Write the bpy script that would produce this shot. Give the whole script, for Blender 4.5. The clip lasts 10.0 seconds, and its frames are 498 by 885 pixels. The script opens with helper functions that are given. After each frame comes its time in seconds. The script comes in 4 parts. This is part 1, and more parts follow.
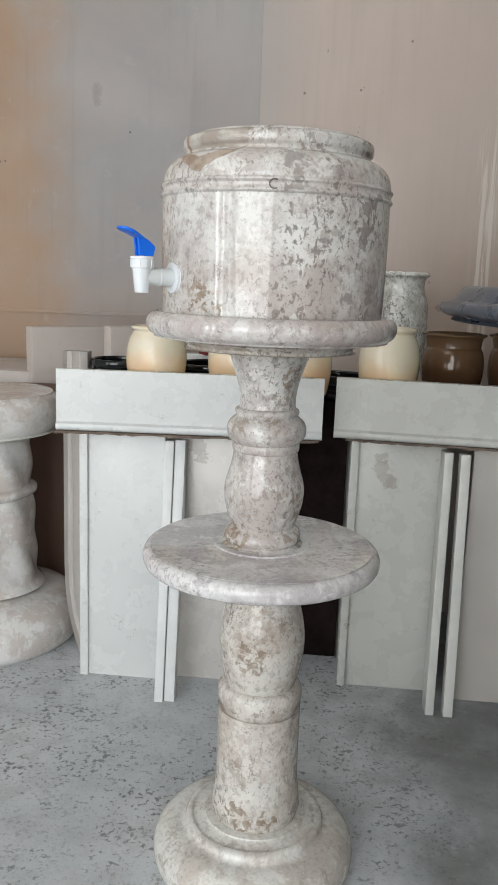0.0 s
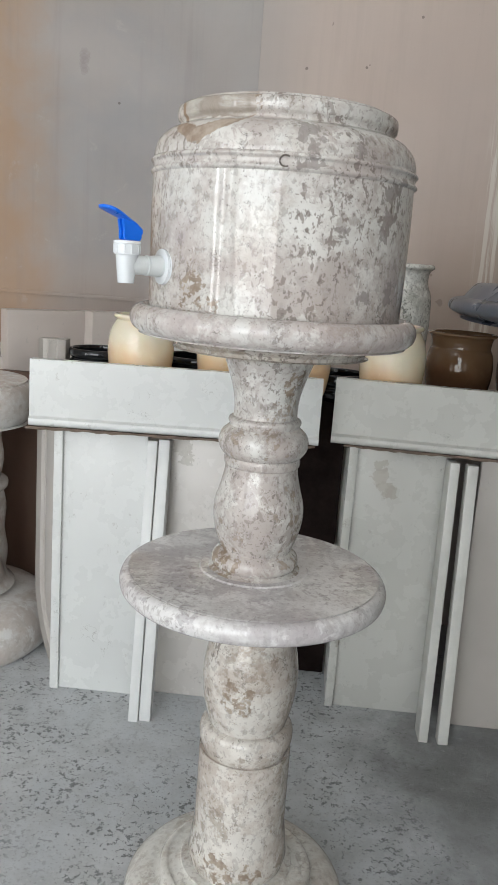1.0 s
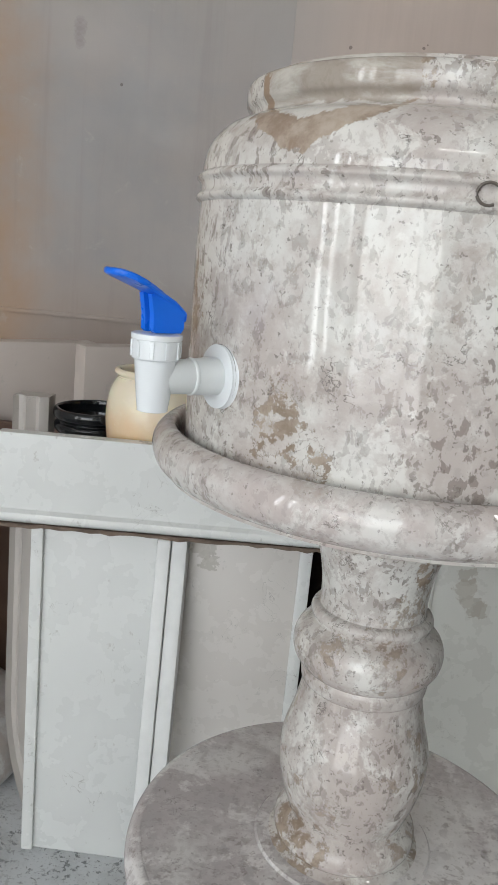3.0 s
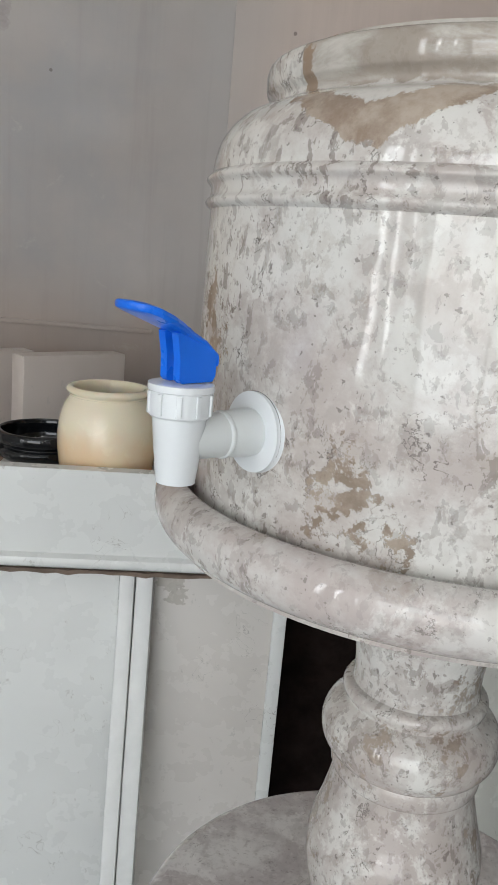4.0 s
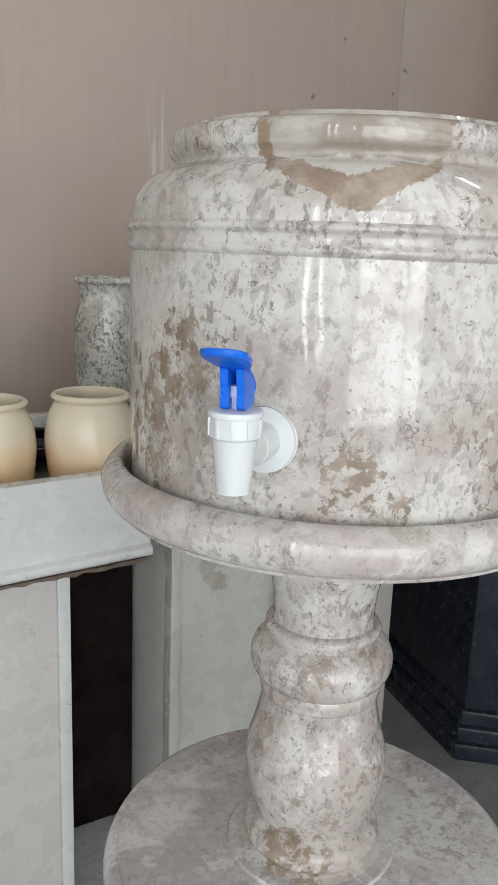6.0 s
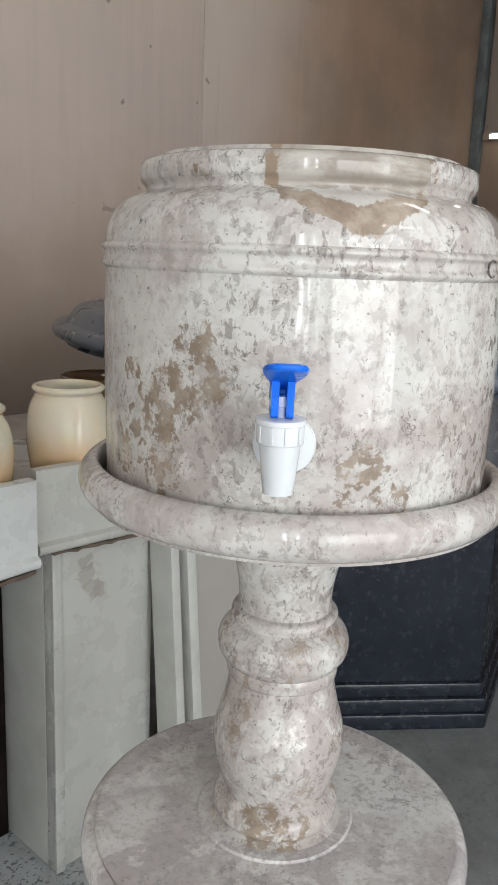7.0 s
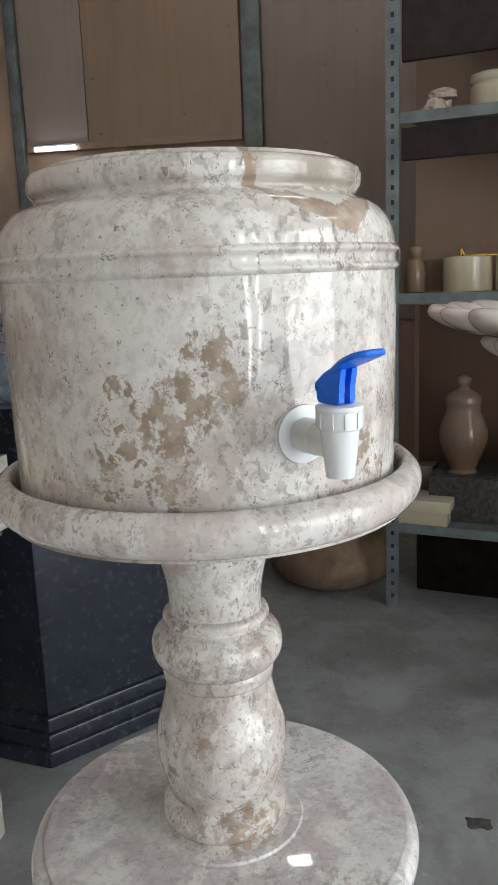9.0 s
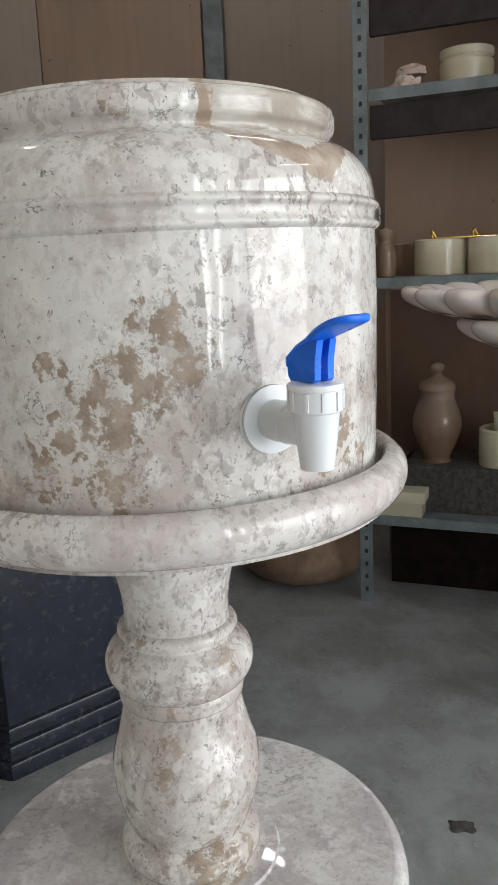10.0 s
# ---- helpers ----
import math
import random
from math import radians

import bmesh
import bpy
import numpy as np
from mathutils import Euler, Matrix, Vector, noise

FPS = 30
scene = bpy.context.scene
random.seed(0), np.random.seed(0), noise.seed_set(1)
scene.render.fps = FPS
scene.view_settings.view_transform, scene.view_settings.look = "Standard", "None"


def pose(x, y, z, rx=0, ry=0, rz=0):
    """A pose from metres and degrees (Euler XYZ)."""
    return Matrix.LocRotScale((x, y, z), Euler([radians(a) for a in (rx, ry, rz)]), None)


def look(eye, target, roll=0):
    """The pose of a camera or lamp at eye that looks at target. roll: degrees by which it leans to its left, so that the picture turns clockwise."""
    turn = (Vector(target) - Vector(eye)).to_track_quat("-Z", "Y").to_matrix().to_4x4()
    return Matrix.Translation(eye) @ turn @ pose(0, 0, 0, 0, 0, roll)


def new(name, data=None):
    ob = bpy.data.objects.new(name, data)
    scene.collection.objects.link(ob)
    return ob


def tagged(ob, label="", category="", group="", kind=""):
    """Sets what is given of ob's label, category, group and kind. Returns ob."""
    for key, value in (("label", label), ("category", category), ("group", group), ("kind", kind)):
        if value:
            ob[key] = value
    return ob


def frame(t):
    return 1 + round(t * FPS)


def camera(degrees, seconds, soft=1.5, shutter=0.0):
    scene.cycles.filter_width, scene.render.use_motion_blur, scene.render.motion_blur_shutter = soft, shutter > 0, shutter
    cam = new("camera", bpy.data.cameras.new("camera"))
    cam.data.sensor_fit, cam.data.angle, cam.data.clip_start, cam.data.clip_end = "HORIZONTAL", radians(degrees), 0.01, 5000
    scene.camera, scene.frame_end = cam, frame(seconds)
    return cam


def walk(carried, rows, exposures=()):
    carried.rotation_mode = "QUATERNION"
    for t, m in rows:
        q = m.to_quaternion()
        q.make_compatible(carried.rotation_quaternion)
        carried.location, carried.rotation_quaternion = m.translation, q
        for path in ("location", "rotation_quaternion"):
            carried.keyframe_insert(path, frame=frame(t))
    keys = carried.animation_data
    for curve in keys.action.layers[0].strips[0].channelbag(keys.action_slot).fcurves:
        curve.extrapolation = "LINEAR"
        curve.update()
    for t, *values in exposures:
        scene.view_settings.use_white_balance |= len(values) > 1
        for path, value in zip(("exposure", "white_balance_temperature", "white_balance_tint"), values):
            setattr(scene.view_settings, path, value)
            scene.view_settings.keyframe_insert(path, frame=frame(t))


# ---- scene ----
cam = camera(34.3, 10.0)
METRES, EYE, TILT, LEAN, TURN = 1.62, 0.978, 0.0, 0.0, 5.0
ROWS = [
    (0.0, 0.0, 0.0, 0.0, 0.43, -11.4, -2.15),
    (0.5, -0.0082, 0.032, 0.0048, 0.02, -11.97, -3.39),
    (1.0, -0.0119, 0.0936, 0.0065, -0.47, -12.54, -4.09),
    (1.5, -0.0207, 0.1684, 0.0147, -0.9, -12.77, -4.33),
    (2.0, -0.0361, 0.2514, 0.0311, -0.89, -12.74, -4.58),
    (2.5, -0.0525, 0.325, 0.0441, -0.64, -12.92, -4.92),
    (3.0, -0.0686, 0.3845, 0.0485, -0.96, -13.18, -5.3),
    (4.5, -0.1277, 0.4741, 0.0554, -11.42, -13.34, -4.03),
    (5.0, -0.1543, 0.4775, 0.0549, -17.59, -13.59, -3.01),
    (5.5, -0.1932, 0.475, 0.0614, -26.32, -13.55, -1.85),
    (6.0, -0.255, 0.4681, 0.0699, -35.94, -13.41, -2.13),
    (7.5, -0.3692, 0.5633, 0.075, -59.88, -12.42, -1.25),
    (8.0, -0.3875, 0.6154, 0.0734, -68.97, -11.98, 0.42),
    (8.5, -0.4019, 0.6644, 0.0757, -78.56, -11.56, 1.36),
    (9.0, -0.419, 0.7021, 0.0691, -85.53, -11.86, 2.12),
    (9.5, -0.413, 0.7123, 0.0674, -87.99, -12.4, 2.69),
    (10.0, -0.3667, 0.7029, 0.056, -87.79, -12.48, 2.58),
]
walk(cam, [(t, pose(0, 0, EYE, TILT, LEAN, TURN) @ pose(METRES * x, METRES * y, METRES * z, 90 + pitch, roll, yaw)) for t, x, y, z, yaw, pitch, roll in ROWS],
     [(0, 0.08), (1.5, 0.05), (2.5, -0.08), (4.5, -0.20), (5.5, -0.10), (6.5, 0.12), (8.0, 0.24), (10, 0.30)])

# ---- world, daylight ----
K = 1.2  # the plan below is drawn in units of 1.2 m

world = bpy.data.worlds.new("sky")
scene.world = world
world.use_nodes = True
wn = world.node_tree
sky = wn.nodes.new("ShaderNodeTexSky")
sky.sky_type, sky.sun_disc = "NISHITA", False
sky.sun_elevation, sky.sun_rotation = radians(50), radians(200)
wn.links.new(sky.outputs[0], wn.nodes["Background"].inputs[0])
wn.nodes["Background"].inputs[1].default_value = 0.12


def area_lamp(name, eye, target, w, h, power, colour):
    data = bpy.data.lights.new(name, "AREA")
    data.shape, data.size, data.size_y, data.energy, data.color = "RECTANGLE", w * K, h * K, power, colour
    ob = new(name, data)
    ob.matrix_basis = look(Vector(eye) * K, Vector(target) * K)
    return ob


area_lamp("door_daylight", (-1.22, -2.68, 1.15), (-1.0, 0.5, 1.0), 2.4, 2.3, 115, (0.97, 0.99, 1.0))
area_lamp("slit_daylight", (-2.69, -0.95, 1.3), (0.0, -0.9, 1.2), 2.7, 1.8, 195, (0.95, 0.98, 1.0))


# ---- helpers for things ----
def link_mesh(name, bm, material, sharp=38):
    for f in bm.faces:
        f.smooth = True
    limit = radians(sharp)
    for e in bm.edges:
        if len(e.link_faces) == 2 and e.calc_face_angle(0) > limit:
            e.smooth = False
    me = bpy.data.meshes.new(name)
    bmesh.ops.scale(bm, vec=(K, K, K), verts=bm.verts)
    bm.to_mesh(me)
    bm.free()
    me.materials.append(material)
    return me


def thing(name, place, label, category, turn=0, group="", kind=""):
    ob = new(name)
    ob.empty_display_size = 0.05
    ob.matrix_basis = pose(place[0] * K, place[1] * K, place[2] * K, 0, 0, turn)
    return tagged(ob, label, category, group, kind)


def solid(name, bm, material, place, label, category, turn=0, group="", kind=""):
    ob = new(name, link_mesh(name, bm, material))
    ob.matrix_basis = pose(place[0] * K, place[1] * K, place[2] * K, 0, 0, turn)
    return tagged(ob, label, category, group, kind)


def part(name, bm, material, parent, label="", at=(0, 0, 0), turn=(0, 0, 0)):
    ob = new(name, link_mesh(name, bm, material))
    ob.parent = parent
    ob.matrix_basis = pose(at[0] * K, at[1] * K, at[2] * K, *turn)
    if label:
        ob["label"] = label
    return ob


def box(x0, x1, y0, y1, z0, z1, bevel=0.0, into=None, segments=2):
    bm = bmesh.new()
    vs = [bm.verts.new((x, y, z)) for x in (x0, x1) for y in (y0, y1) for z in (z0, z1)]
    for a in ((0, 1, 3, 2), (4, 6, 7, 5), (0, 4, 5, 1), (2, 3, 7, 6), (0, 2, 6, 4), (1, 5, 7, 3)):
        bm.faces.new([vs[i] for i in a])
    if bevel:
        bmesh.ops.bevel(bm, geom=bm.edges[:], offset=bevel, segments=segments, profile=0.6, affect="EDGES")
    bmesh.ops.recalc_face_normals(bm, faces=bm.faces)
    if into is not None:
        me = bpy.data.meshes.new("join")
        bm.to_mesh(me)
        bm.free()
        into.from_mesh(me)
        bpy.data.meshes.remove(me)
        return into
    return bm


def smooth_profile(points, n=4):
    """Catmull-Rom through (r, z) points; a point given twice is a sharp corner."""
    out = []
    for i in range(len(points) - 1):
        p1, p2 = points[i], points[i + 1]
        if p1 == p2:
            continue
        p0 = points[i - 1] if i and points[i - 1] != p1 else p1
        p3 = points[i + 2] if i + 2 < len(points) and points[i + 2] != p2 else p2
        for k in range(n):
            t = k / n
            out.append(tuple(0.5 * (2 * b + (c - a) * t + (2 * a - 5 * b + 4 * c - d) * t * t + (3 * b - a - 3 * c + d) * t ** 3)
                             for a, b, c, d in zip(p0, p1, p2, p3)))
    out.append(points[-1])
    return out


def lathe(points, segments=72, n=3, wobble=0.0, seed=0):
    bm = bmesh.new()
    prof = smooth_profile(points, n) if n > 1 else points
    rings = []
    for r, z in prof:
        if r < 1e-5:
            rings.append([bm.verts.new((0, 0, z))])
        else:
            ring = []
            for k in range(segments):
                a = 2 * math.pi * k / segments
                rr = r * (1 + wobble * noise.noise((math.cos(a) * 1.5 + seed, math.sin(a) * 1.5, z * 8)))
                ring.append(bm.verts.new((rr * math.cos(a), rr * math.sin(a), z)))
            rings.append(ring)
    for a, b in zip(rings, rings[1:]):
        if len(a) == 1 and len(b) == 1:
            continue
        for k in range(segments):
            j = (k + 1) % segments
            if len(a) == 1:
                bm.faces.new((a[0], b[j], b[k]))
            elif len(b) == 1:
                bm.faces.new((a[k], a[j], b[0]))
            else:
                bm.faces.new((a[k], a[j], b[j], b[k]))
    bmesh.ops.recalc_face_normals(bm, faces=bm.faces)
    return bm


def tube(path, radius, segments=10, closed=False):
    """A round rod along a list of points."""
    bm = bmesh.new()
    pts = [Vector(p) for p in path]
    rings = []
    for i, p in enumerate(pts):
        d = (pts[min(i + 1, len(pts) - 1)] - pts[max(i - 1, 0)]).normalized()
        u = d.cross(Vector((0, 0, 1)))
        u = u.normalized() if u.length > 1e-3 else Vector((1, 0, 0))
        v = d.cross(u)
        rings.append([bm.verts.new(p + radius * (math.cos(2 * math.pi * k / segments) * u + math.sin(2 * math.pi * k / segments) * v))
                      for k in range(segments)])
    for a, b in zip(rings, rings[1:]):
        for k in range(segments):
            bm.faces.new((a[k], a[(k + 1) % segments], b[(k + 1) % segments], b[k]))
    bm.faces.new(rings[0]), bm.faces.new(rings[-1][::-1])
    bmesh.ops.recalc_face_normals(bm, faces=bm.faces)
    return bm


def extrude_outline(points, z0, z1, bevel=0.0):
    """A prism over an outline in x and y."""
    bm = bmesh.new()
    low = [bm.verts.new((x, y, z0)) for x, y in points]
    top = [bm.verts.new((x, y, z1)) for x, y in points]
    n = len(points)
    for k in range(n):
        bm.faces.new((low[k], low[(k + 1) % n], top[(k + 1) % n], top[k]))
    bm.faces.new(low[::-1]), bm.faces.new(top)
    bmesh.ops.recalc_face_normals(bm, faces=bm.faces)
    if bevel:
        bmesh.ops.bevel(bm, geom=bm.edges[:], offset=bevel, segments=2, profile=0.6, affect="EDGES")
    return bm


# ---- materials ----
class Nodes:
    """A material's node tree, written as short calls."""

    def __init__(self, name, rough=0.5, metal=0.0, spec=0.5):
        self.m = bpy.data.materials.new(name)
        self.m.use_nodes = True
        self.t = self.m.node_tree
        self.b = self.t.nodes["Principled BSDF"]
        self.b.inputs["Roughness"].default_value = rough
        self.b.inputs["Metallic"].default_value = metal
        self.b.inputs["Specular IOR Level"].default_value = spec
        self.co = self.t.nodes.new("ShaderNodeTexCoord").outputs["Object"]

    def put(self, socket, value):
        if isinstance(value, bpy.types.NodeSocket):
            self.t.links.new(value, socket)
        elif isinstance(value, (tuple, list)) and len(value) == 3 and len(socket.default_value) == 4:
            socket.default_value = (*value, 1)
        else:
            socket.default_value = value

    def noise(self, scale, detail=4, rough=0.6, warp=0.0, co=None, out="Fac"):
        n = self.t.nodes.new("ShaderNodeTexNoise")
        self.put(n.inputs["Vector"], co or self.co)
        for k, v in (("Scale", scale), ("Detail", detail), ("Roughness", rough), ("Distortion", warp)):
            n.inputs[k].default_value = v
        return n.outputs[out]

    def stretch(self, scale, shift=(0, 0, 0)):
        n = self.t.nodes.new("ShaderNodeMapping")
        self.put(n.inputs["Vector"], self.co)
        n.inputs["Scale"].default_value, n.inputs["Location"].default_value = scale, shift
        return n.outputs[0]

    def step(self, value, low, high, a=0.0, b=1.0):
        n = self.t.nodes.new("ShaderNodeMapRange")
        n.interpolation_type = "SMOOTHSTEP"
        self.put(n.inputs["Value"], value)
        for k, v in (("From Min", low), ("From Max", high), ("To Min", a), ("To Max", b)):
            n.inputs[k].default_value = v
        return n.outputs[0]

    def math(self, op, a, b=0.0):
        n = self.t.nodes.new("ShaderNodeMath")
        n.operation = op
        self.put(n.inputs[0], a), self.put(n.inputs[1], b)
        return n.outputs[0]

    def mix(self, fac, a, b, how="MIX"):
        n = self.t.nodes.new("ShaderNodeMix")
        n.data_type, n.blend_type = "RGBA", how
        self.put(n.inputs[0], fac), self.put(n.inputs[6], a), self.put(n.inputs[7], b)
        return n.outputs[2]

    def patch(self, centre, radius, wobble=1.0, scale=55):
        """1 inside an uneven blot round a place, 0 outside."""
        d = self.t.nodes.new("ShaderNodeVectorMath")
        d.operation = "DISTANCE"
        self.put(d.inputs[0], self.co)
        d.inputs[1].default_value = tuple(c * K for c in centre)
        n = self.math("SUBTRACT", self.noise(scale, 6, 0.6, 0.3), 0.5)
        return self.step(self.math("ADD", d.outputs["Value"], self.math("MULTIPLY", n, wobble * 0.06)), radius * K * 1.08, radius * K * 0.92)

    def bump(self, height, strength=0.2, distance=0.002):
        n = self.t.nodes.new("ShaderNodeBump")
        self.put(n.inputs["Height"], height)
        n.inputs["Strength"].default_value, n.inputs["Distance"].default_value = strength, distance
        self.t.links.new(n.outputs[0], self.b.inputs["Normal"])
        return self

    def done(self, colour, rough=None):
        self.put(self.b.inputs["Base Color"], colour)
        if rough is not None:
            self.put(self.b.inputs["Roughness"], rough)
        return self.m


def fossil_marble(name, light=(0.61, 0.60, 0.57), mid=(0.40, 0.36, 0.335), dark=(0.225, 0.19, 0.17), amount=0.5, patches=(), gloss=0.02, speck=0.8, streaks=(), brown=0.0, spot=0.8, dense=None, crescent=False, wave=0.35):
    n = Nodes(name, gloss)
    sep = n.t.nodes.new("ShaderNodeSeparateXYZ")
    n.put(sep.inputs[0], n.co)
    x, y, z = sep.outputs
    tall = n.stretch((1, 1, 0.72))
    grain = n.noise(85, 8, 0.68, 0.15)
    rag = n.math("SUBTRACT", grain, 0.5)
    lilac = tuple(p * q for p, q in zip(mid, (1.10, 1.07, 1.07)))
    bright = tuple(min(0.8, 1.10 * c) for c in light)
    # where the flecks crowd: uneven, and thicker on one side of the block
    crowd = n.step(n.noise(6.5, 5, 0.6, 0.3, n.stretch((1, 1, 1), (3.1, 1.7, 0.4))), 0.58 - 0.2 * amount, 0.68 - 0.2 * amount, 0.42, 1.0)
    if dense is not None:
        lean = n.math("ADD", n.math("MULTIPLY", x, math.cos(radians(dense))), n.math("MULTIPLY", y, math.sin(radians(dense))))
        lean = n.math("ADD", lean, n.math("MULTIPLY", n.math("SUBTRACT", n.noise(11, 5, 0.6), 0.5), 0.25))
        crowd = n.math("MULTIPLY", crowd, n.step(lean, -0.09, 0.08, 0.42, 1.0))
    # soft lilac clouds with ragged pale islands lying in them
    cloud = n.math("ADD", n.noise(8, 8, 0.66, 0.3), n.math("MULTIPLY", rag, 0.22))
    col = n.mix(n.step(cloud, 0.41, 0.59, 0, 0.9), light, lilac)
    island = n.math("ADD", n.noise(19, 8, 0.68, 0.3, n.stretch((1, 1, 1), (7.3, 0, 2.2))), n.math("MULTIPLY", rag, 0.25))
    col = n.mix(n.step(island, 0.525, 0.59, 0, 0.75), col, bright)
    # taupe clots, ragged at two scales
    clot = n.math("ADD", n.noise(34, 7, 0.66, 0.35), n.math("MULTIPLY", rag, 0.40))
    col = n.mix(n.math("MULTIPLY", n.step(clot, 0.555 - 0.03 * amount, 0.61 - 0.03 * amount, 0, 0.8), crowd), col, mid)
    # crisp fossil flecks
    fleck = n.math("ADD", n.noise(115, 6, 0.62, 0.3, tall), n.math("MULTIPLY", rag, 0.18))
    col = n.mix(n.math("MULTIPLY", n.math("MULTIPLY", n.step(fleck, 0.552, 0.585), crowd), spot), col, dark)
    small = n.step(n.noise(140, 5, 0.62, 0.3, tall), 0.585, 0.625, 0, 0.9 * speck)
    col = n.mix(n.math("MULTIPLY", small, crowd), col, tuple(0.78 * c for c in dark))
    col = n.mix(n.step(n.noise(230, 4, 0.6), 0.635, 0.675, 0, 0.75 * speck), col, tuple(0.5 * c for c in dark))
    # short dark squiggles
    line = n.step(n.math("ABSOLUTE", n.math("SUBTRACT", n.noise(48, 6, 0.62, 0.4), 0.5)), 0.013, 0.005)
    col = n.mix(n.math("MULTIPLY", line, n.step(n.noise(36, 5, 0.6), 0.57, 0.62, 0, 0.85 * speck)), col, tuple(0.4 * c for c in dark))
    tan = n.mix(n.step(n.noise(60, 6, 0.65), 0.38, 0.62), (0.23, 0.175, 0.13), (0.35, 0.285, 0.225))
    holes = n.step(n.math("ADD", n.noise(70, 7, 0.66, 0.2), n.math("MULTIPLY", rag, 1.0)), 0.46, 0.53, 0.05, 0.92)
    if brown:  # ragged brown mineral fill with darker outlines
        where = n.math("ADD", n.noise(15, 8, 0.66, 0.3, n.stretch((1, 1, 0.8), (0.7, 4.1, 1.9))), n.math("MULTIPLY", rag, 0.35))
        col = n.mix(n.math("MULTIPLY", n.step(where, 0.565, 0.59, 0, brown), holes), col, tan)
        rim = n.step(n.math("ABSOLUTE", n.math("SUBTRACT", where, 0.57)), 0.009, 0.003)
        col = n.mix(n.math("MULTIPLY", rim, 0.45 * brown), col, (0.13, 0.10, 0.08))
    mask = None
    for c, r in patches:
        d = n.t.nodes.new("ShaderNodeVectorMath")
        d.operation = "DISTANCE"
        n.put(d.inputs[0], n.co)
        d.inputs[1].default_value = tuple(k * K for k in c)
        p = n.math("SUBTRACT", 1.0, n.math("DIVIDE", d.outputs["Value"], 1.25 * r * K))
        mask = p if mask is None else n.math("MAXIMUM", mask, p)
    if mask is not None:
        edge = n.math("ADD", n.math("SUBTRACT", n.noise(42, 8, 0.68, 0.3), 0.5), n.math("MULTIPLY", rag, 0.5))
        field = n.math("ADD", mask, n.math("MULTIPLY", edge, 3.4))
        col = n.mix(n.math("MULTIPLY", n.step(field, 0.0, 0.10), holes), col, tan)
        rim = n.step(n.math("ABSOLUTE", n.math("SUBTRACT", field, 0.03)), 0.05, 0.015)
        col = n.mix(n.math("MULTIPLY", n.math("MULTIPLY", rim, n.step(mask, -0.6, -0.1)), 0.5), col, (0.15, 0.115, 0.09))
    if crescent:  # smooth tan fill over the rim, and a brown crescent hanging from the neck
        u = n.math("DIVIDE", n.math("ABSOLUTE", n.math("ADD", n.math("ARCTAN2", y, x), radians(127.5))), radians(24.5))
        zz = n.math("ADD", n.math("DIVIDE", z, K), n.math("MULTIPLY", n.math("SUBTRACT", n.noise(45, 8, 0.68, 0.3), 0.5), 0.018))
        low = n.math("MAXIMUM", n.math("ADD", 0.9240, n.math("MULTIPLY", n.math("POWER", u, 0.85), 0.0325)), 0.9300)
        top = n.math("ADD", 0.9455, n.math("MULTIPLY", n.math("POWER", u, 0.8), 0.0115))
        inside = n.step(u, 1.06, 1.02)
        smooth = n.mix(n.step(n.noise(20, 6, 0.64, 0.4, n.stretch((0.6, 0.6, 2))), 0.4, 0.62), (0.31, 0.265, 0.225), (0.53, 0.505, 0.46))
        col = n.mix(n.math("MULTIPLY", n.math("MULTIPLY", n.step(zz, 0.9555, 0.9575), n.step(n.math("ADD", u, n.math("MULTIPLY", rag, 0.35)), 1.02, 0.98)), 0.9), col, smooth)
        veil = n.math("MULTIPLY", n.math("MULTIPLY", n.step(n.math("SUBTRACT", zz, top), 0.0, 0.002), n.step(zz, 0.958, 0.955)), inside)
        col = n.mix(n.math("MULTIPLY", veil, 0.8), col, (0.60, 0.58, 0.545))
        brim = n.math("MULTIPLY", n.math("MULTIPLY", n.step(n.math("SUBTRACT", zz, low), 0.0, 0.0012), n.step(n.math("SUBTRACT", zz, top), 0.0012, 0.0)), inside)
        fill = n.mix(n.step(n.noise(38, 6, 0.65), 0.4, 0.62), (0.27, 0.20, 0.15), (0.41, 0.335, 0.27))
        col = n.mix(n.math("MULTIPLY", brim, 0.92), col, fill)
        # the darker stripe at the fill's edge on the rim
        west = n.step(n.math("ABSOLUTE", n.math("ADD", n.math("ADD", n.math("ARCTAN2", y, x), radians(151.0)), n.math("MULTIPLY", rag, 0.10))), 0.040, 0.028)
        col = n.mix(n.math("MULTIPLY", n.math("MULTIPLY", west, n.step(zz, 0.954, 0.957)), holes), col, (0.29, 0.21, 0.15))
    for c, r in streaks:  # grey fossil blots
        col = n.mix(n.math("MULTIPLY", n.patch(c, r, 1.6, 70), 0.75), col, (0.27, 0.24, 0.225))
    # hand-polished: faintly wavy, so that reflections break up
    n.bump(n.math("ADD", n.noise(16, 2, 0.5, 0.3), n.math("MULTIPLY", n.noise(70, 5), 0.05)), wave, 0.004)
    n.b.inputs["Specular IOR Level"].default_value = 0.5
    return n.done(col, n.step(n.noise(20, 4), 0.3, 0.7, gloss * 0.6, gloss * 1.6))


POT = (-0.0677, 1.0275, 0.0)


def on_pot(azimuth, z, r=0.138):
    return (r * math.cos(radians(azimuth)), r * math.sin(radians(azimuth)), z)


